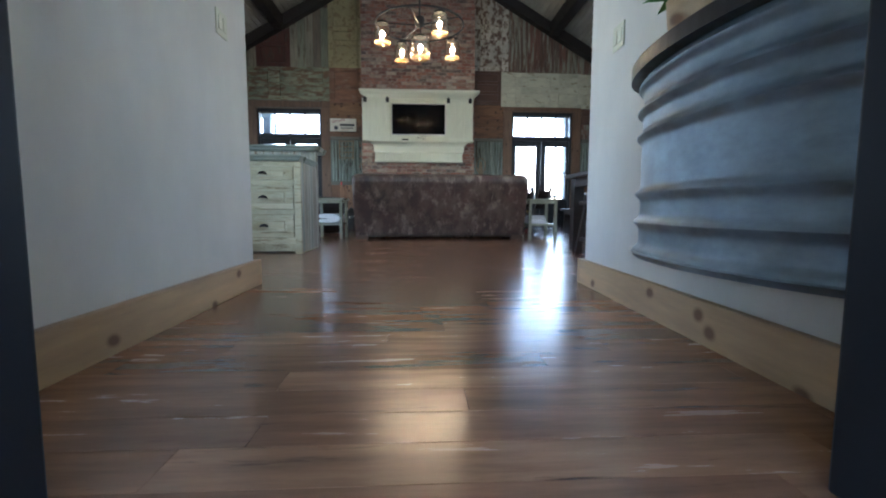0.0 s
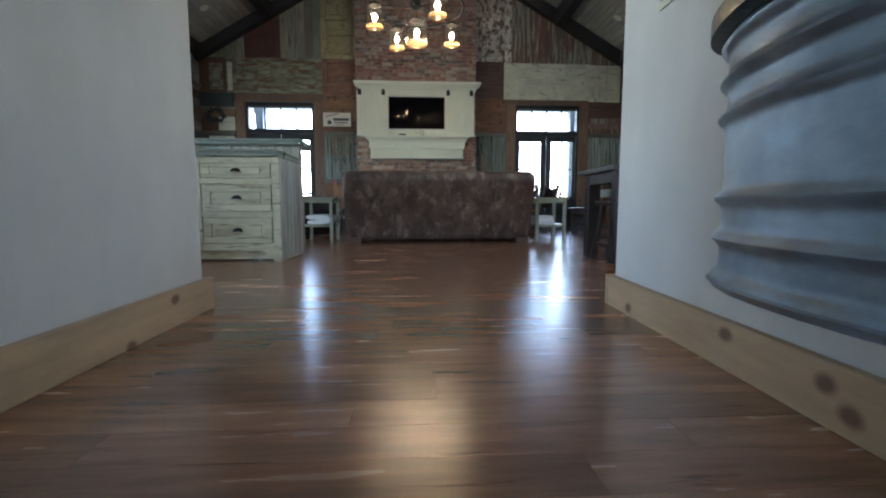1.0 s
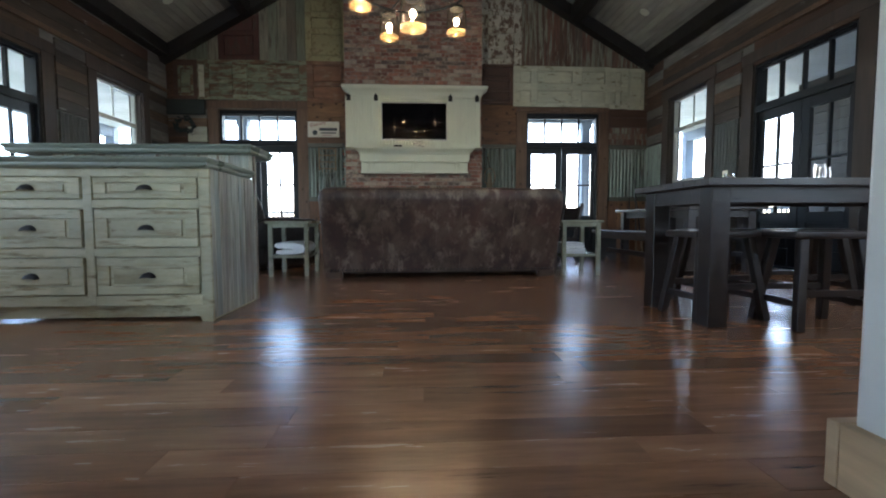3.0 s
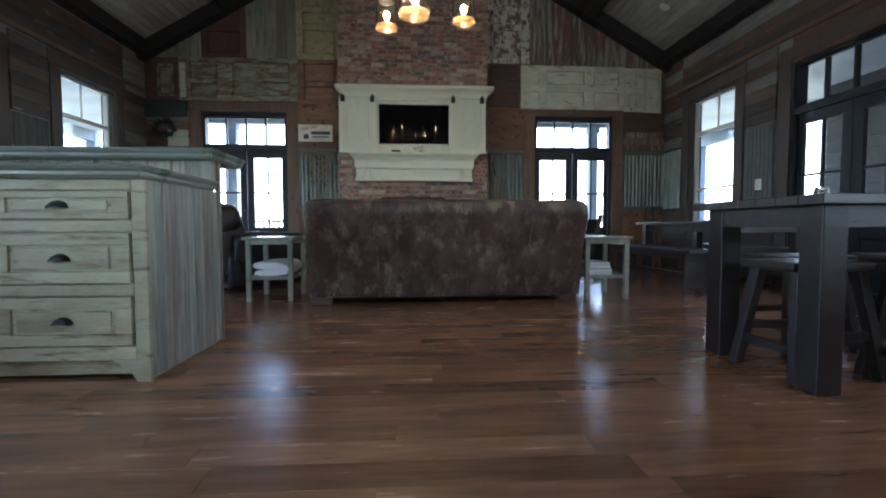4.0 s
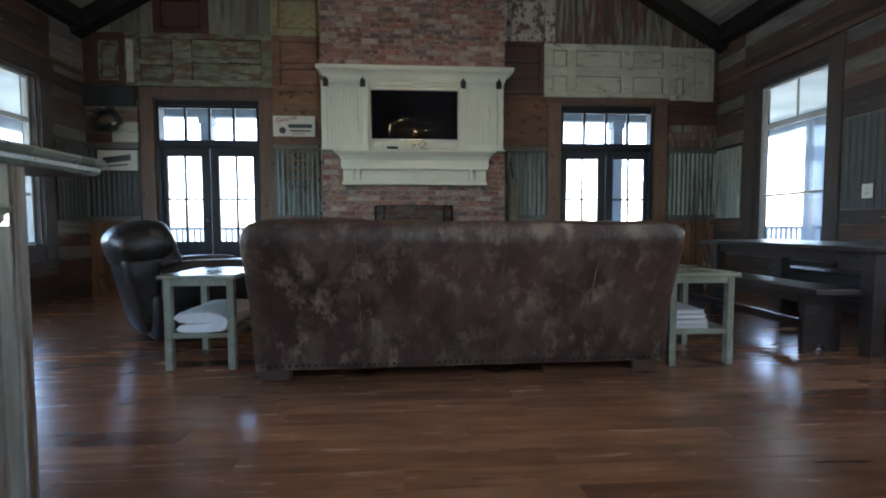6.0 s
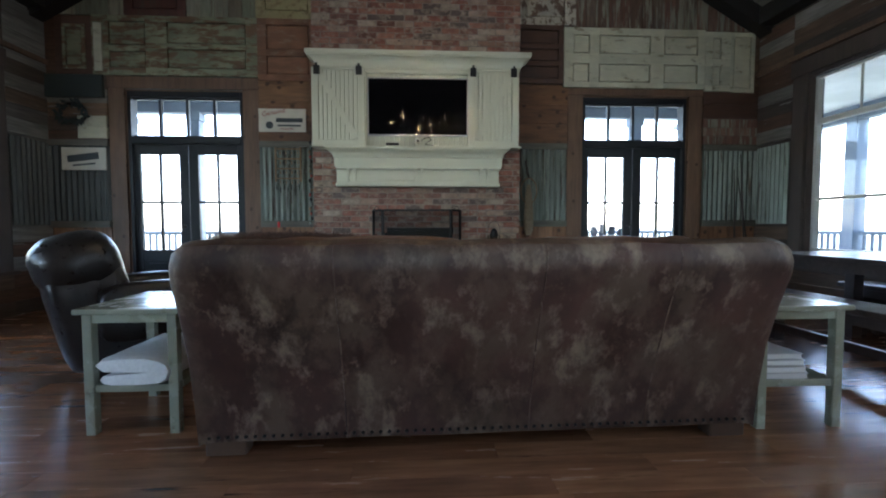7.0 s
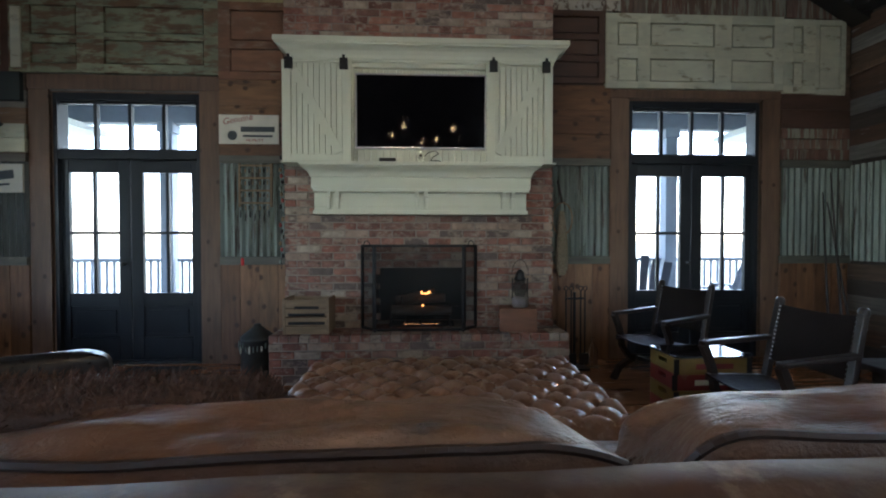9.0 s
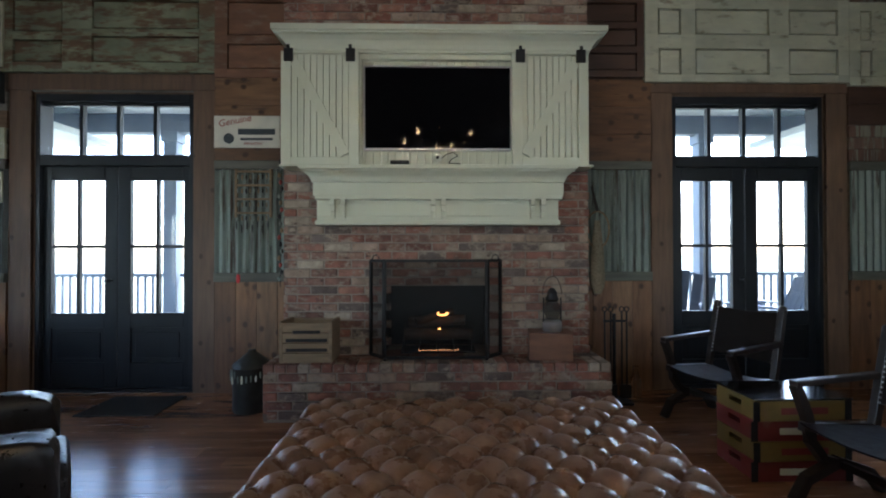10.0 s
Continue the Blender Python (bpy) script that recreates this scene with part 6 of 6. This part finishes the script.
tools = thing("fire_tools", (1.82, 10.5, 0), "set of black iron fire tools on a stand", "fire tools")
part("stand", join(rods([((1.82, 10.5, 0.02), (1.82, 10.5, 0.72), 0.014)]), boxes([(1.7, 1.94, 10.4, 10.6, 0, 0.02)], 0.004), rods([((1.73, 10.5, 0.66), (1.91, 10.5, 0.66), 0.01)])), M["iron"], tools)
for x, w in ((1.73, 0.02), (1.78, 0.05), (1.87, 0.012), (1.91, 0.035)):
    part("tool", join(rods([((x, 10.47, 0.14), (x, 10.47, 0.74), 0.007)]), boxes([(x - w, x + w, 10.46, 10.48, 0.04, 0.15)], 0.003), rods([((x + 0.02 * math.cos(i * 0.785), 10.47, 0.76 + 0.02 * math.sin(i * 0.785)), (x + 0.02 * math.cos((i + 1) * 0.785), 10.47, 0.76 + 0.02 * math.sin((i + 1) * 0.785)), 0.005) for i in range(8)], 6)), M["iron"], tools)
solid("oil_bottle", lathe([(0.04, 0), (0.045, 0.01), (0.045, 0.14), (0.02, 0.19), (0.018, 0.25), (0.022, 0.26), (0.001, 0.262)], 16, (2.05, 10.62, 0)), M["glass"], "small clear bottle on the floor by the fire tools", "bottle", smooth=True)

# landing net on the chimney's flank
net = thing("landing_net", (1.77, 10.6, 1.6), "wooden landing net hanging with a pale mesh bag", "fishing net")
hoop = [(1.77 + 0.1 * math.sin(2 * math.pi * i / 24), 10.72, 1.42 + 0.16 * math.cos(2 * math.pi * i / 24)) for i in range(25)]
part("hoop", rods([(p, q, 0.008) for p, q in zip(hoop, hoop[1:])], 8), M["crate_wood"], net)
part("handle", rods([((1.77, 10.72, 1.58), (1.73, 10.75, 1.8), 0.014, 0.011)]), M["dark_wood"], net)
M["netting"] = surface("pale_netting", [(0.36, 0.31, 0.22)], rough=0.9, grain=(1, 1, 1), scale=60, contrast=0.4, bump=0.6)
M["netting"].node_tree.nodes["Principled BSDF"].inputs["Alpha"].default_value = 0.7
part("bag", skin([[(1.77 + r * math.cos(2 * math.pi * i / 16) * (1 + 0.12 * math.sin(i * 3.1)), 10.73 + r * 0.5 * math.sin(2 * math.pi * i / 16), z) for i in range(16)] for r, z in ((0.02, 1.5), (0.04, 1.38), (0.055, 1.22), (0.062, 1.05), (0.058, 0.93), (0.03, 0.86))]), M["netting"], net, "pale mesh bag", True)

# signs, lure board, strings
M["sign"] = surface("aged_white_sign", [(0.6, 0.58, 0.5)], rough=0.5, scale=8, contrast=0.08, bump=0.04, wear=((0.35, 0.28, 0.2), 0.08, 5, (1, 1, 1)))
M["sign_ink"] = plain("sign_ink", (0.04, 0.05, 0.06), 0.6)
M["sign_red"] = plain("sign_red_ink", (0.3, 0.05, 0.04), 0.6)
y0 = YB - 0.03
sg = thing("tin_sign", (-1.29, y0, 2.14), "white sign with slanted red lettering and a dark bar", "sign")
part("plate", boxes([(-1.57, -1.0, y0 - 0.012, y0 + 0.004, 2.14, 2.42)], 0.003), M["sign"], sg)
for text, x, z, size, tilt, mt in (("Genuine", -1.53, 2.32, 0.085, 11, M["sign_red"]), ("MINNOW", -1.31, 2.163, 0.036, 0, M["sign_red"])):
    cu = bpy.data.curves.new("lettering", "FONT")
    cu.body, cu.size, cu.extrude, cu.shear = text, size, 0.0008, 0.25 if tilt else 0.0
    cu.materials.append(mt)
    lt = new("lettering", cu)
    lt.matrix_basis = pose(x, y0 - 0.014, z, 90, -tilt, 0)
    lt.parent = sg
    lt.matrix_parent_inverse = sg.matrix_basis.inverted()
part("name_bar", boxes([(-1.36, -1.04, y0 - 0.016, y0 - 0.012, 2.255, 2.305)]), M["sign_ink"], sg)
part("small_bar", boxes([(-1.34, -1.06, y0 - 0.016, y0 - 0.012, 2.205, 2.225)]), M["sign_ink"], sg)
part("disc", rods([((-1.44, y0 - 0.016, 2.22), (-1.44, y0 - 0.011, 2.22), 0.045)], 20), M["sign_ink"], sg)
sg = thing("tin_sign", (-3.63, y0, 1.66), "white sign with one dark flourish bar over tin", "sign")
part("plate", boxes([(-3.89, -3.38, y0 - 0.02, y0 + 0.0, 1.66, 1.93)], 0.003), M["sign"], sg)
part("name_bar", beams([((-3.82, y0 - 0.022, 1.79), (-3.46, y0 - 0.022, 1.835), 0.004, 0.08, (0, 1, 0))]), M["sign_ink"], sg)
part("underline_bar", beams([((-3.76, y0 - 0.022, 1.715), (-3.5, y0 - 0.022, 1.74), 0.004, 0.02, (0, 1, 0))]), M["sign_ink"], sg)
lb = thing("lure_board", (-1.22, y0, 1.5), "small wooden rack of hanging fishing lures", "lure rack")
for z in (1.56, 1.68, 1.8, 1.92):
    part("rail", boxes([(-1.36, -1.08, y0 - 0.035, y0 - 0.02, z, z + 0.018)]), M["crate_wood"], lb)
for x in (-1.37, -1.07):
    part("upright", boxes([(x - 0.01, x + 0.01, y0 - 0.035, y0 - 0.015, 1.53, 1.95)]), M["crate_wood"], lb)
for z in (1.56, 1.68, 1.8, 1.92):
    for i in range(8):
        x = -1.345 + i * 0.035
        part("lure", pillow(x, y0 - 0.045, z - 0.035 - 0.01 * random.random(), 0.008, 0.006, 0.024, 0.9, 0.9, 6, 8), (M["tin"], M["crate_wood"], M["iron"], M["netting"])[i % 4], lb)
for i in range(7):
    x = -1.36 + i * 0.045
    part("lure", pillow(x, y0 - 0.04, 1.46 - 0.03 * (i % 2), 0.007, 0.006, 0.04, 0.9, 0.9, 6, 8), M["iron"], lb)
bob = solid("red_bobber", pillow(-1.34, y0 - 0.05, 1.0, 0.016, 0.012, 0.04, 0.8, 0.8, 8, 10), plain("red_plastic", (0.6, 0.03, 0.03), 0.4), "small red float hanging under the lure rack", "float", smooth=True)
st_ = thing("string_of_lures", (-0.88, 10.5, 1.0), "string of small lures and bells beside the chimney", "garland")
part("cord", rods([((-0.87, 10.45, 2.0), (-0.88, 10.45, 0.95), 0.003)], 6), M["iron"], st_)
for i in range(18):
    part("bead", pillow(-0.875 + 0.012 * math.sin(i * 2.1), 10.44, 1.95 - i * 0.055, 0.014, 0.012, 0.02, 0.9, 0.9, 6, 8), (M["iron"], M["tin"], M["crate_wood"], M["sign_red"])[i % 4], st_)

# small things on the mantel shelf
cb = thing("set_top_box", (0.1, 10.22, 1.886), "flat black box on the mantel shelf", "electronics")
part("case", boxes([(0.02, 0.16, 10.2, 10.28, 1.888, 1.912)], 0.003), M["black"], cb)
wc = thing("web_camera", (0.38, 10.25, 1.886), "small white round camera with a black cable", "camera")
part("head", pillow(0.375, 10.23, 1.935, 0.03, 0.025, 0.03, 0.8, 0.8, 10, 16), M["cream"], wc, "", True)
part("stand", rods([((0.375, 10.235, 1.887), (0.375, 10.235, 1.92), 0.02, 0.01)], 12), M["cream"], wc)
part("lens", rods([((0.375, 10.203, 1.935), (0.375, 10.215, 1.935), 0.012)], 12), M["black"], wc)
pts = [(0.4, 10.25, 1.93), (0.44, 10.26, 1.97), (0.5, 10.27, 1.99), (0.53, 10.27, 1.96), (0.48, 10.25, 1.93), (0.46, 10.25, 1.9), (0.55, 10.25, 1.895)]
part("cable", rods([(p, q, 0.004) for p, q in zip(pts, pts[1:])], 6), M["black"], wc)

# throw on the sofa
M["fur"] = surface("brown_shaggy_fur", [(0.085, 0.045, 0.032)], rough=0.95, scale=25, contrast=0.6, bump=0.8)
thr = thing("throw_blanket", (0.0, 7.45, 0.9), "dark brown shaggy throw draped over the cushion", "throw")
BX, BY, BZ, BS = -0.24, 7.27, 0.872, (0.36, 0.1, 0.06)
part("blanket", pillow(BX, BY, BZ, *BS, 0.6, 0.5, 24, 48, 0.1, 4.0), M["fur"], thr, "", True)
bm = bmesh.new()
for i in range(9000):
    v = Vector((random.gauss(0, 1), random.gauss(0, 1), abs(random.gauss(0, 1)) * (1 if i % 4 else -1)))
    v /= (abs(v.x) ** 4 + abs(v.y) ** 4 + abs(v.z) ** 3.3) ** 0.25
    k_ = 0.98 + 0.1 * noise.noise(v * 2.2 + Vector((4.0, 6.8, 0)))
    p = Vector((BX + BS[0] * v.x * k_, BY + BS[1] * v.y * k_, BZ + BS[2] * v.z * k_))
    d_ = Vector((v.x / BS[0], v.y / BS[1], v.z / BS[2])).normalized() * 0.011 + Vector((random.uniform(-1, 1), random.uniform(-1, 1), random.uniform(-1, 1))) * 0.013
    c_ = d_.cross(Vector((0.3, 0.5, 0.8))).normalized() * 0.0022
    f = [bm.verts.new(q) for q in (p - c_, p + c_, p + d_)]
    bm.faces.new(f)
tagged(part("fur", bm, M["fur"], thr), kind="stuff")

# mat by the door, rods in the corner, jars on the dark table
solid("door_mat", boxes([(-2.35, -1.75, 10.25, 10.7, 0.001, 0.012)], 0.004), surface("black_mat", [(0.02, 0.02, 0.02)], rough=0.9, scale=40, contrast=0.4, bump=0.5), "black fibre mat before the glazed doors", "door mat")
for i, (x, dx, h) in enumerate(((4.35, 0.12, 1.7), (4.5, 0.05, 1.9), (4.62, -0.1, 1.6))):
    r = thing("oar" if i == 2 else "fishing_rod", (x, 10.5, 0), "long wooden " + ("paddle" if i == 2 else "fishing rod") + " leaning in the corner", "oar" if i == 2 else "fishing rod")
    part("shaft", rods([((x, 10.5, 0), (x + dx, 10.74, h), 0.014, 0.006)]), M["dark_wood"], r)
    part("grip", rods([((x, 10.5, 0.0), (x + dx * 0.2, 10.548, h * 0.2), 0.02, 0.018)]), M["crate_wood"], r)
for x, y, h in ((2.42, 5.2, 0.07), (2.98, 5.15, 0.13), (3.08, 5.22, 0.12)):
    solid("glass_jar", lathe([(0.03, 0), (0.034, 0.005), (0.034, h * 0.75), (0.028, h * 0.85), (0.03, h), (0.026, h), (0.025, h * 0.85), (0.03, h * 0.72), (0.03, 0.01), (0.001, 0.008)], 16, (x, y, TT)), M["glass"], "small clear glass jar on the dark table", "jar", "jars on the table", True)

# dark wreath and outlet
wr = thing("wreath", (-3.72, YB - 0.08, 2.3), "dark twig and leaf wreath on the corner boards", "wreath")
wl = surface("dark_leaf", [(0.02, 0.03, 0.025), (0.03, 0.04, 0.04)], rough=0.7, scale=20, contrast=0.3, bump=0.1)
tw = [(-3.72 + 0.15 * math.cos(2 * math.pi * i / 20), YB - 0.07, 2.33 + 0.12 * math.sin(2 * math.pi * i / 20)) for i in range(21)]
part("twig_ring", rods([(p, q, 0.016) for p, q in zip(tw, tw[1:])], 6), M["dark_wood"], wr)
for i in range(60):
    a = random.uniform(0, 2 * math.pi)
    c = Vector((-3.72 + 0.15 * math.cos(a), YB - 0.085, 2.33 + 0.12 * math.sin(a)))
    d_ = Vector((random.uniform(-1, 1), -0.5 * random.random(), random.uniform(-1, 1))).normalized() * 0.075
    n_ = d_.cross(Vector((0, 1, 0.2))).normalized() * 0.02
    bm = bmesh.new()
    f = [bm.verts.new(p) for p in (c, c + d_ * 0.5 + n_, c + d_, c + d_ * 0.5 - n_)]
    g = [bm.verts.new(v.co + Vector((0, -0.003, 0))) for v in f]
    bm.faces.new(f), bm.faces.new(g[::-1])
    for q in range(4):
        bm.faces.new((f[q], g[q], g[(q + 1) % 4], f[(q + 1) % 4]))
    part("leaf", bm, wl, wr)
op = thing("outlet_plate", (XR, 8.55, 1.2), "white outlet plate on the dark tin", "outlet")
part("plate", boxes([(XR - 0.04, XR - 0.028, 8.5, 8.6, 1.16, 1.3)], 0.002), M["cream"], op)
part("socket", boxes([(XR - 0.043, XR - 0.039, 8.53, 8.57, 1.19, 1.22), (XR - 0.043, XR - 0.039, 8.53, 8.57, 1.24, 1.27)]), M["paper"], op)

# ---- floor of laid planks ----
floor = structure("floor", boxes([(XL - 0.2, XR + 0.2, 1.1, YB + 0.2, -0.3, -0.008)]), M["floor"], "glossy reddish-brown plank floor", "floor")
PW = 0.13
random.seed(5)
rest = bmesh.new()
near = 0
y = 1.12
while y < YB:
    x = XL - random.random() * 1.2
    while x < XR:
        l = 1.22 if random.random() < 0.8 else 0.8
        x0, x1 = max(x, XL), min(x + l, XR)
        if y < YF - 0.13:
            x0, x1 = max(x0, HL - 0.1), min(x1, HR + 0.1)
        if x1 - x0 > 0.03:
            r = (x0 + 0.0006, x1 - 0.0006, y + 0.0006, min(y + PW, YB) - 0.0006, -0.012, 0.0)
            if -1.9 < x0 and x1 < 3.0 and y < 7.9 and near < 300:
                part("plank", boxes([r]), M["floor"], floor)
                near += 1
            else:
                add_box(rest, *r)
        x += l
    y += PW
tagged(part("planks", rest, M["floor"], floor), kind="stuff")

# ---- bricks ----
CH, BL = 0.0677, 0.212
random.seed(9)
rest = bmesh.new()
count = 0


def brick_mesh(l, h, d):
    bm = boxes([(-l / 2, l / 2, -d, 0.03, -h / 2, h / 2)], 0.004, 1)
    return mesh_of("brick", bm, M["brick"])


full = [brick_mesh(BL - 0.011, CH - 0.011, 0.005 + 0.003 * i) for i in range(4)]
half = [brick_mesh(BL / 2 - 0.011, CH - 0.011, 0.005 + 0.003 * i) for i in range(3)]


def lay(me, x, y, z, parent, turn=0.0):
    o = new("brick", me)
    o.matrix_basis = pose(x, y, z, 0, random.uniform(-0.4, 0.4), turn)
    o.parent = parent
    o.matrix_parent_inverse = parent.matrix_basis.inverted()


def lay_rest(bm, x, y, z, l, h, d):
    add_box(bm, x - l / 2, x + l / 2, y - d, y + 0.03, z - h / 2, z + h / 2)


z, i = HZ + CH / 2, 0
while z < 6.0:
    x = CX0 + (0.0 if i % 2 else -BL / 2)
    while x < CX1 - 0.02:
        a, b = max(x, CX0), min(x + BL, CX1)
        xc, l = (a + b) / 2, b - a
        if l > 0.04 and not (FX0 - 0.02 < xc < FX1 + 0.02 and z < FZ) and not (-0.5 < xc < 1.25 and 1.46 < z < 2.95):
            if z < 1.75 and l > 0.09 and count < 250:
                lay(random.choice(full if l > 0.17 else half), xc, CY + 0.012, z, chimney)
                count += 1
            else:
                lay_rest(rest, xc, CY + 0.012, z, l - 0.011, CH - 0.011, 0.005 + 0.009 * random.random())
        x += BL
    z += CH
    i += 1
for z in np.arange(HZ + CH / 2, 5.4, CH):
    for s, x in ((0, CX0 + 0.012), (1, CX1 - 0.012)):
        for y in (CY + 0.1, CY + 0.3):
            add_box(rest, *( (x - 0.01, x + 0.02) if s == 0 else (x - 0.02, x + 0.01)), y - 0.095, y + 0.095, z - 0.028, z + 0.028)
tagged(part("upper_bricks", rest, M["brick"], chimney), kind="stuff")
# hearth: courses below, a row on edge along the rim, flat bricks on top
HX0, HX1 = -0.885, 1.635
z, i = 0.05, 0
while z < HZ - 0.08:
    x = HX0 + (0.0 if i % 2 else -BL / 2)
    while x < HX1 - 0.02:
        a, b = max(x, HX0), min(x + BL, HX1)
        if b - a > 0.06:
            lay(full[i % 4] if b - a > 0.17 else half[i % 3], (a + b) / 2, HY + 0.012, z, hearth)
        x += BL
    z += CH
    i += 1
n = 30
soldier = mesh_of("brick", boxes([(-0.037, 0.037, -0.11, 0.1, -0.03, 0.03)], 0.004, 1), M["brick"])
for j in range(n):
    lay(soldier, HX0 + (HX1 - HX0) * (j + 0.5) / n, HY + 0.105, HZ - 0.031, hearth)
top = bmesh.new()
for j in range(12):
    a = HX0 + (HX1 - HX0) * j / 12
    add_box(top, a + 0.005, a + (HX1 - HX0) / 12 - 0.005, HY + 0.21, CY + 0.2, HZ - 0.05, HZ - 0.002)
for s, x in ((0, HX0 + 0.012), (1, HX1 - 0.012)):
    for zz in np.arange(0.035, HZ, CH):
        for yy in (HY + 0.1, HY + 0.3):
            add_box(top, *((x - 0.01, x + 0.02) if s == 0 else (x - 0.02, x + 0.01)), yy - 0.095, yy + 0.095, zz - 0.028, zz + 0.028)
tagged(part("hearth_top", top, M["brick"], hearth), kind="stuff")
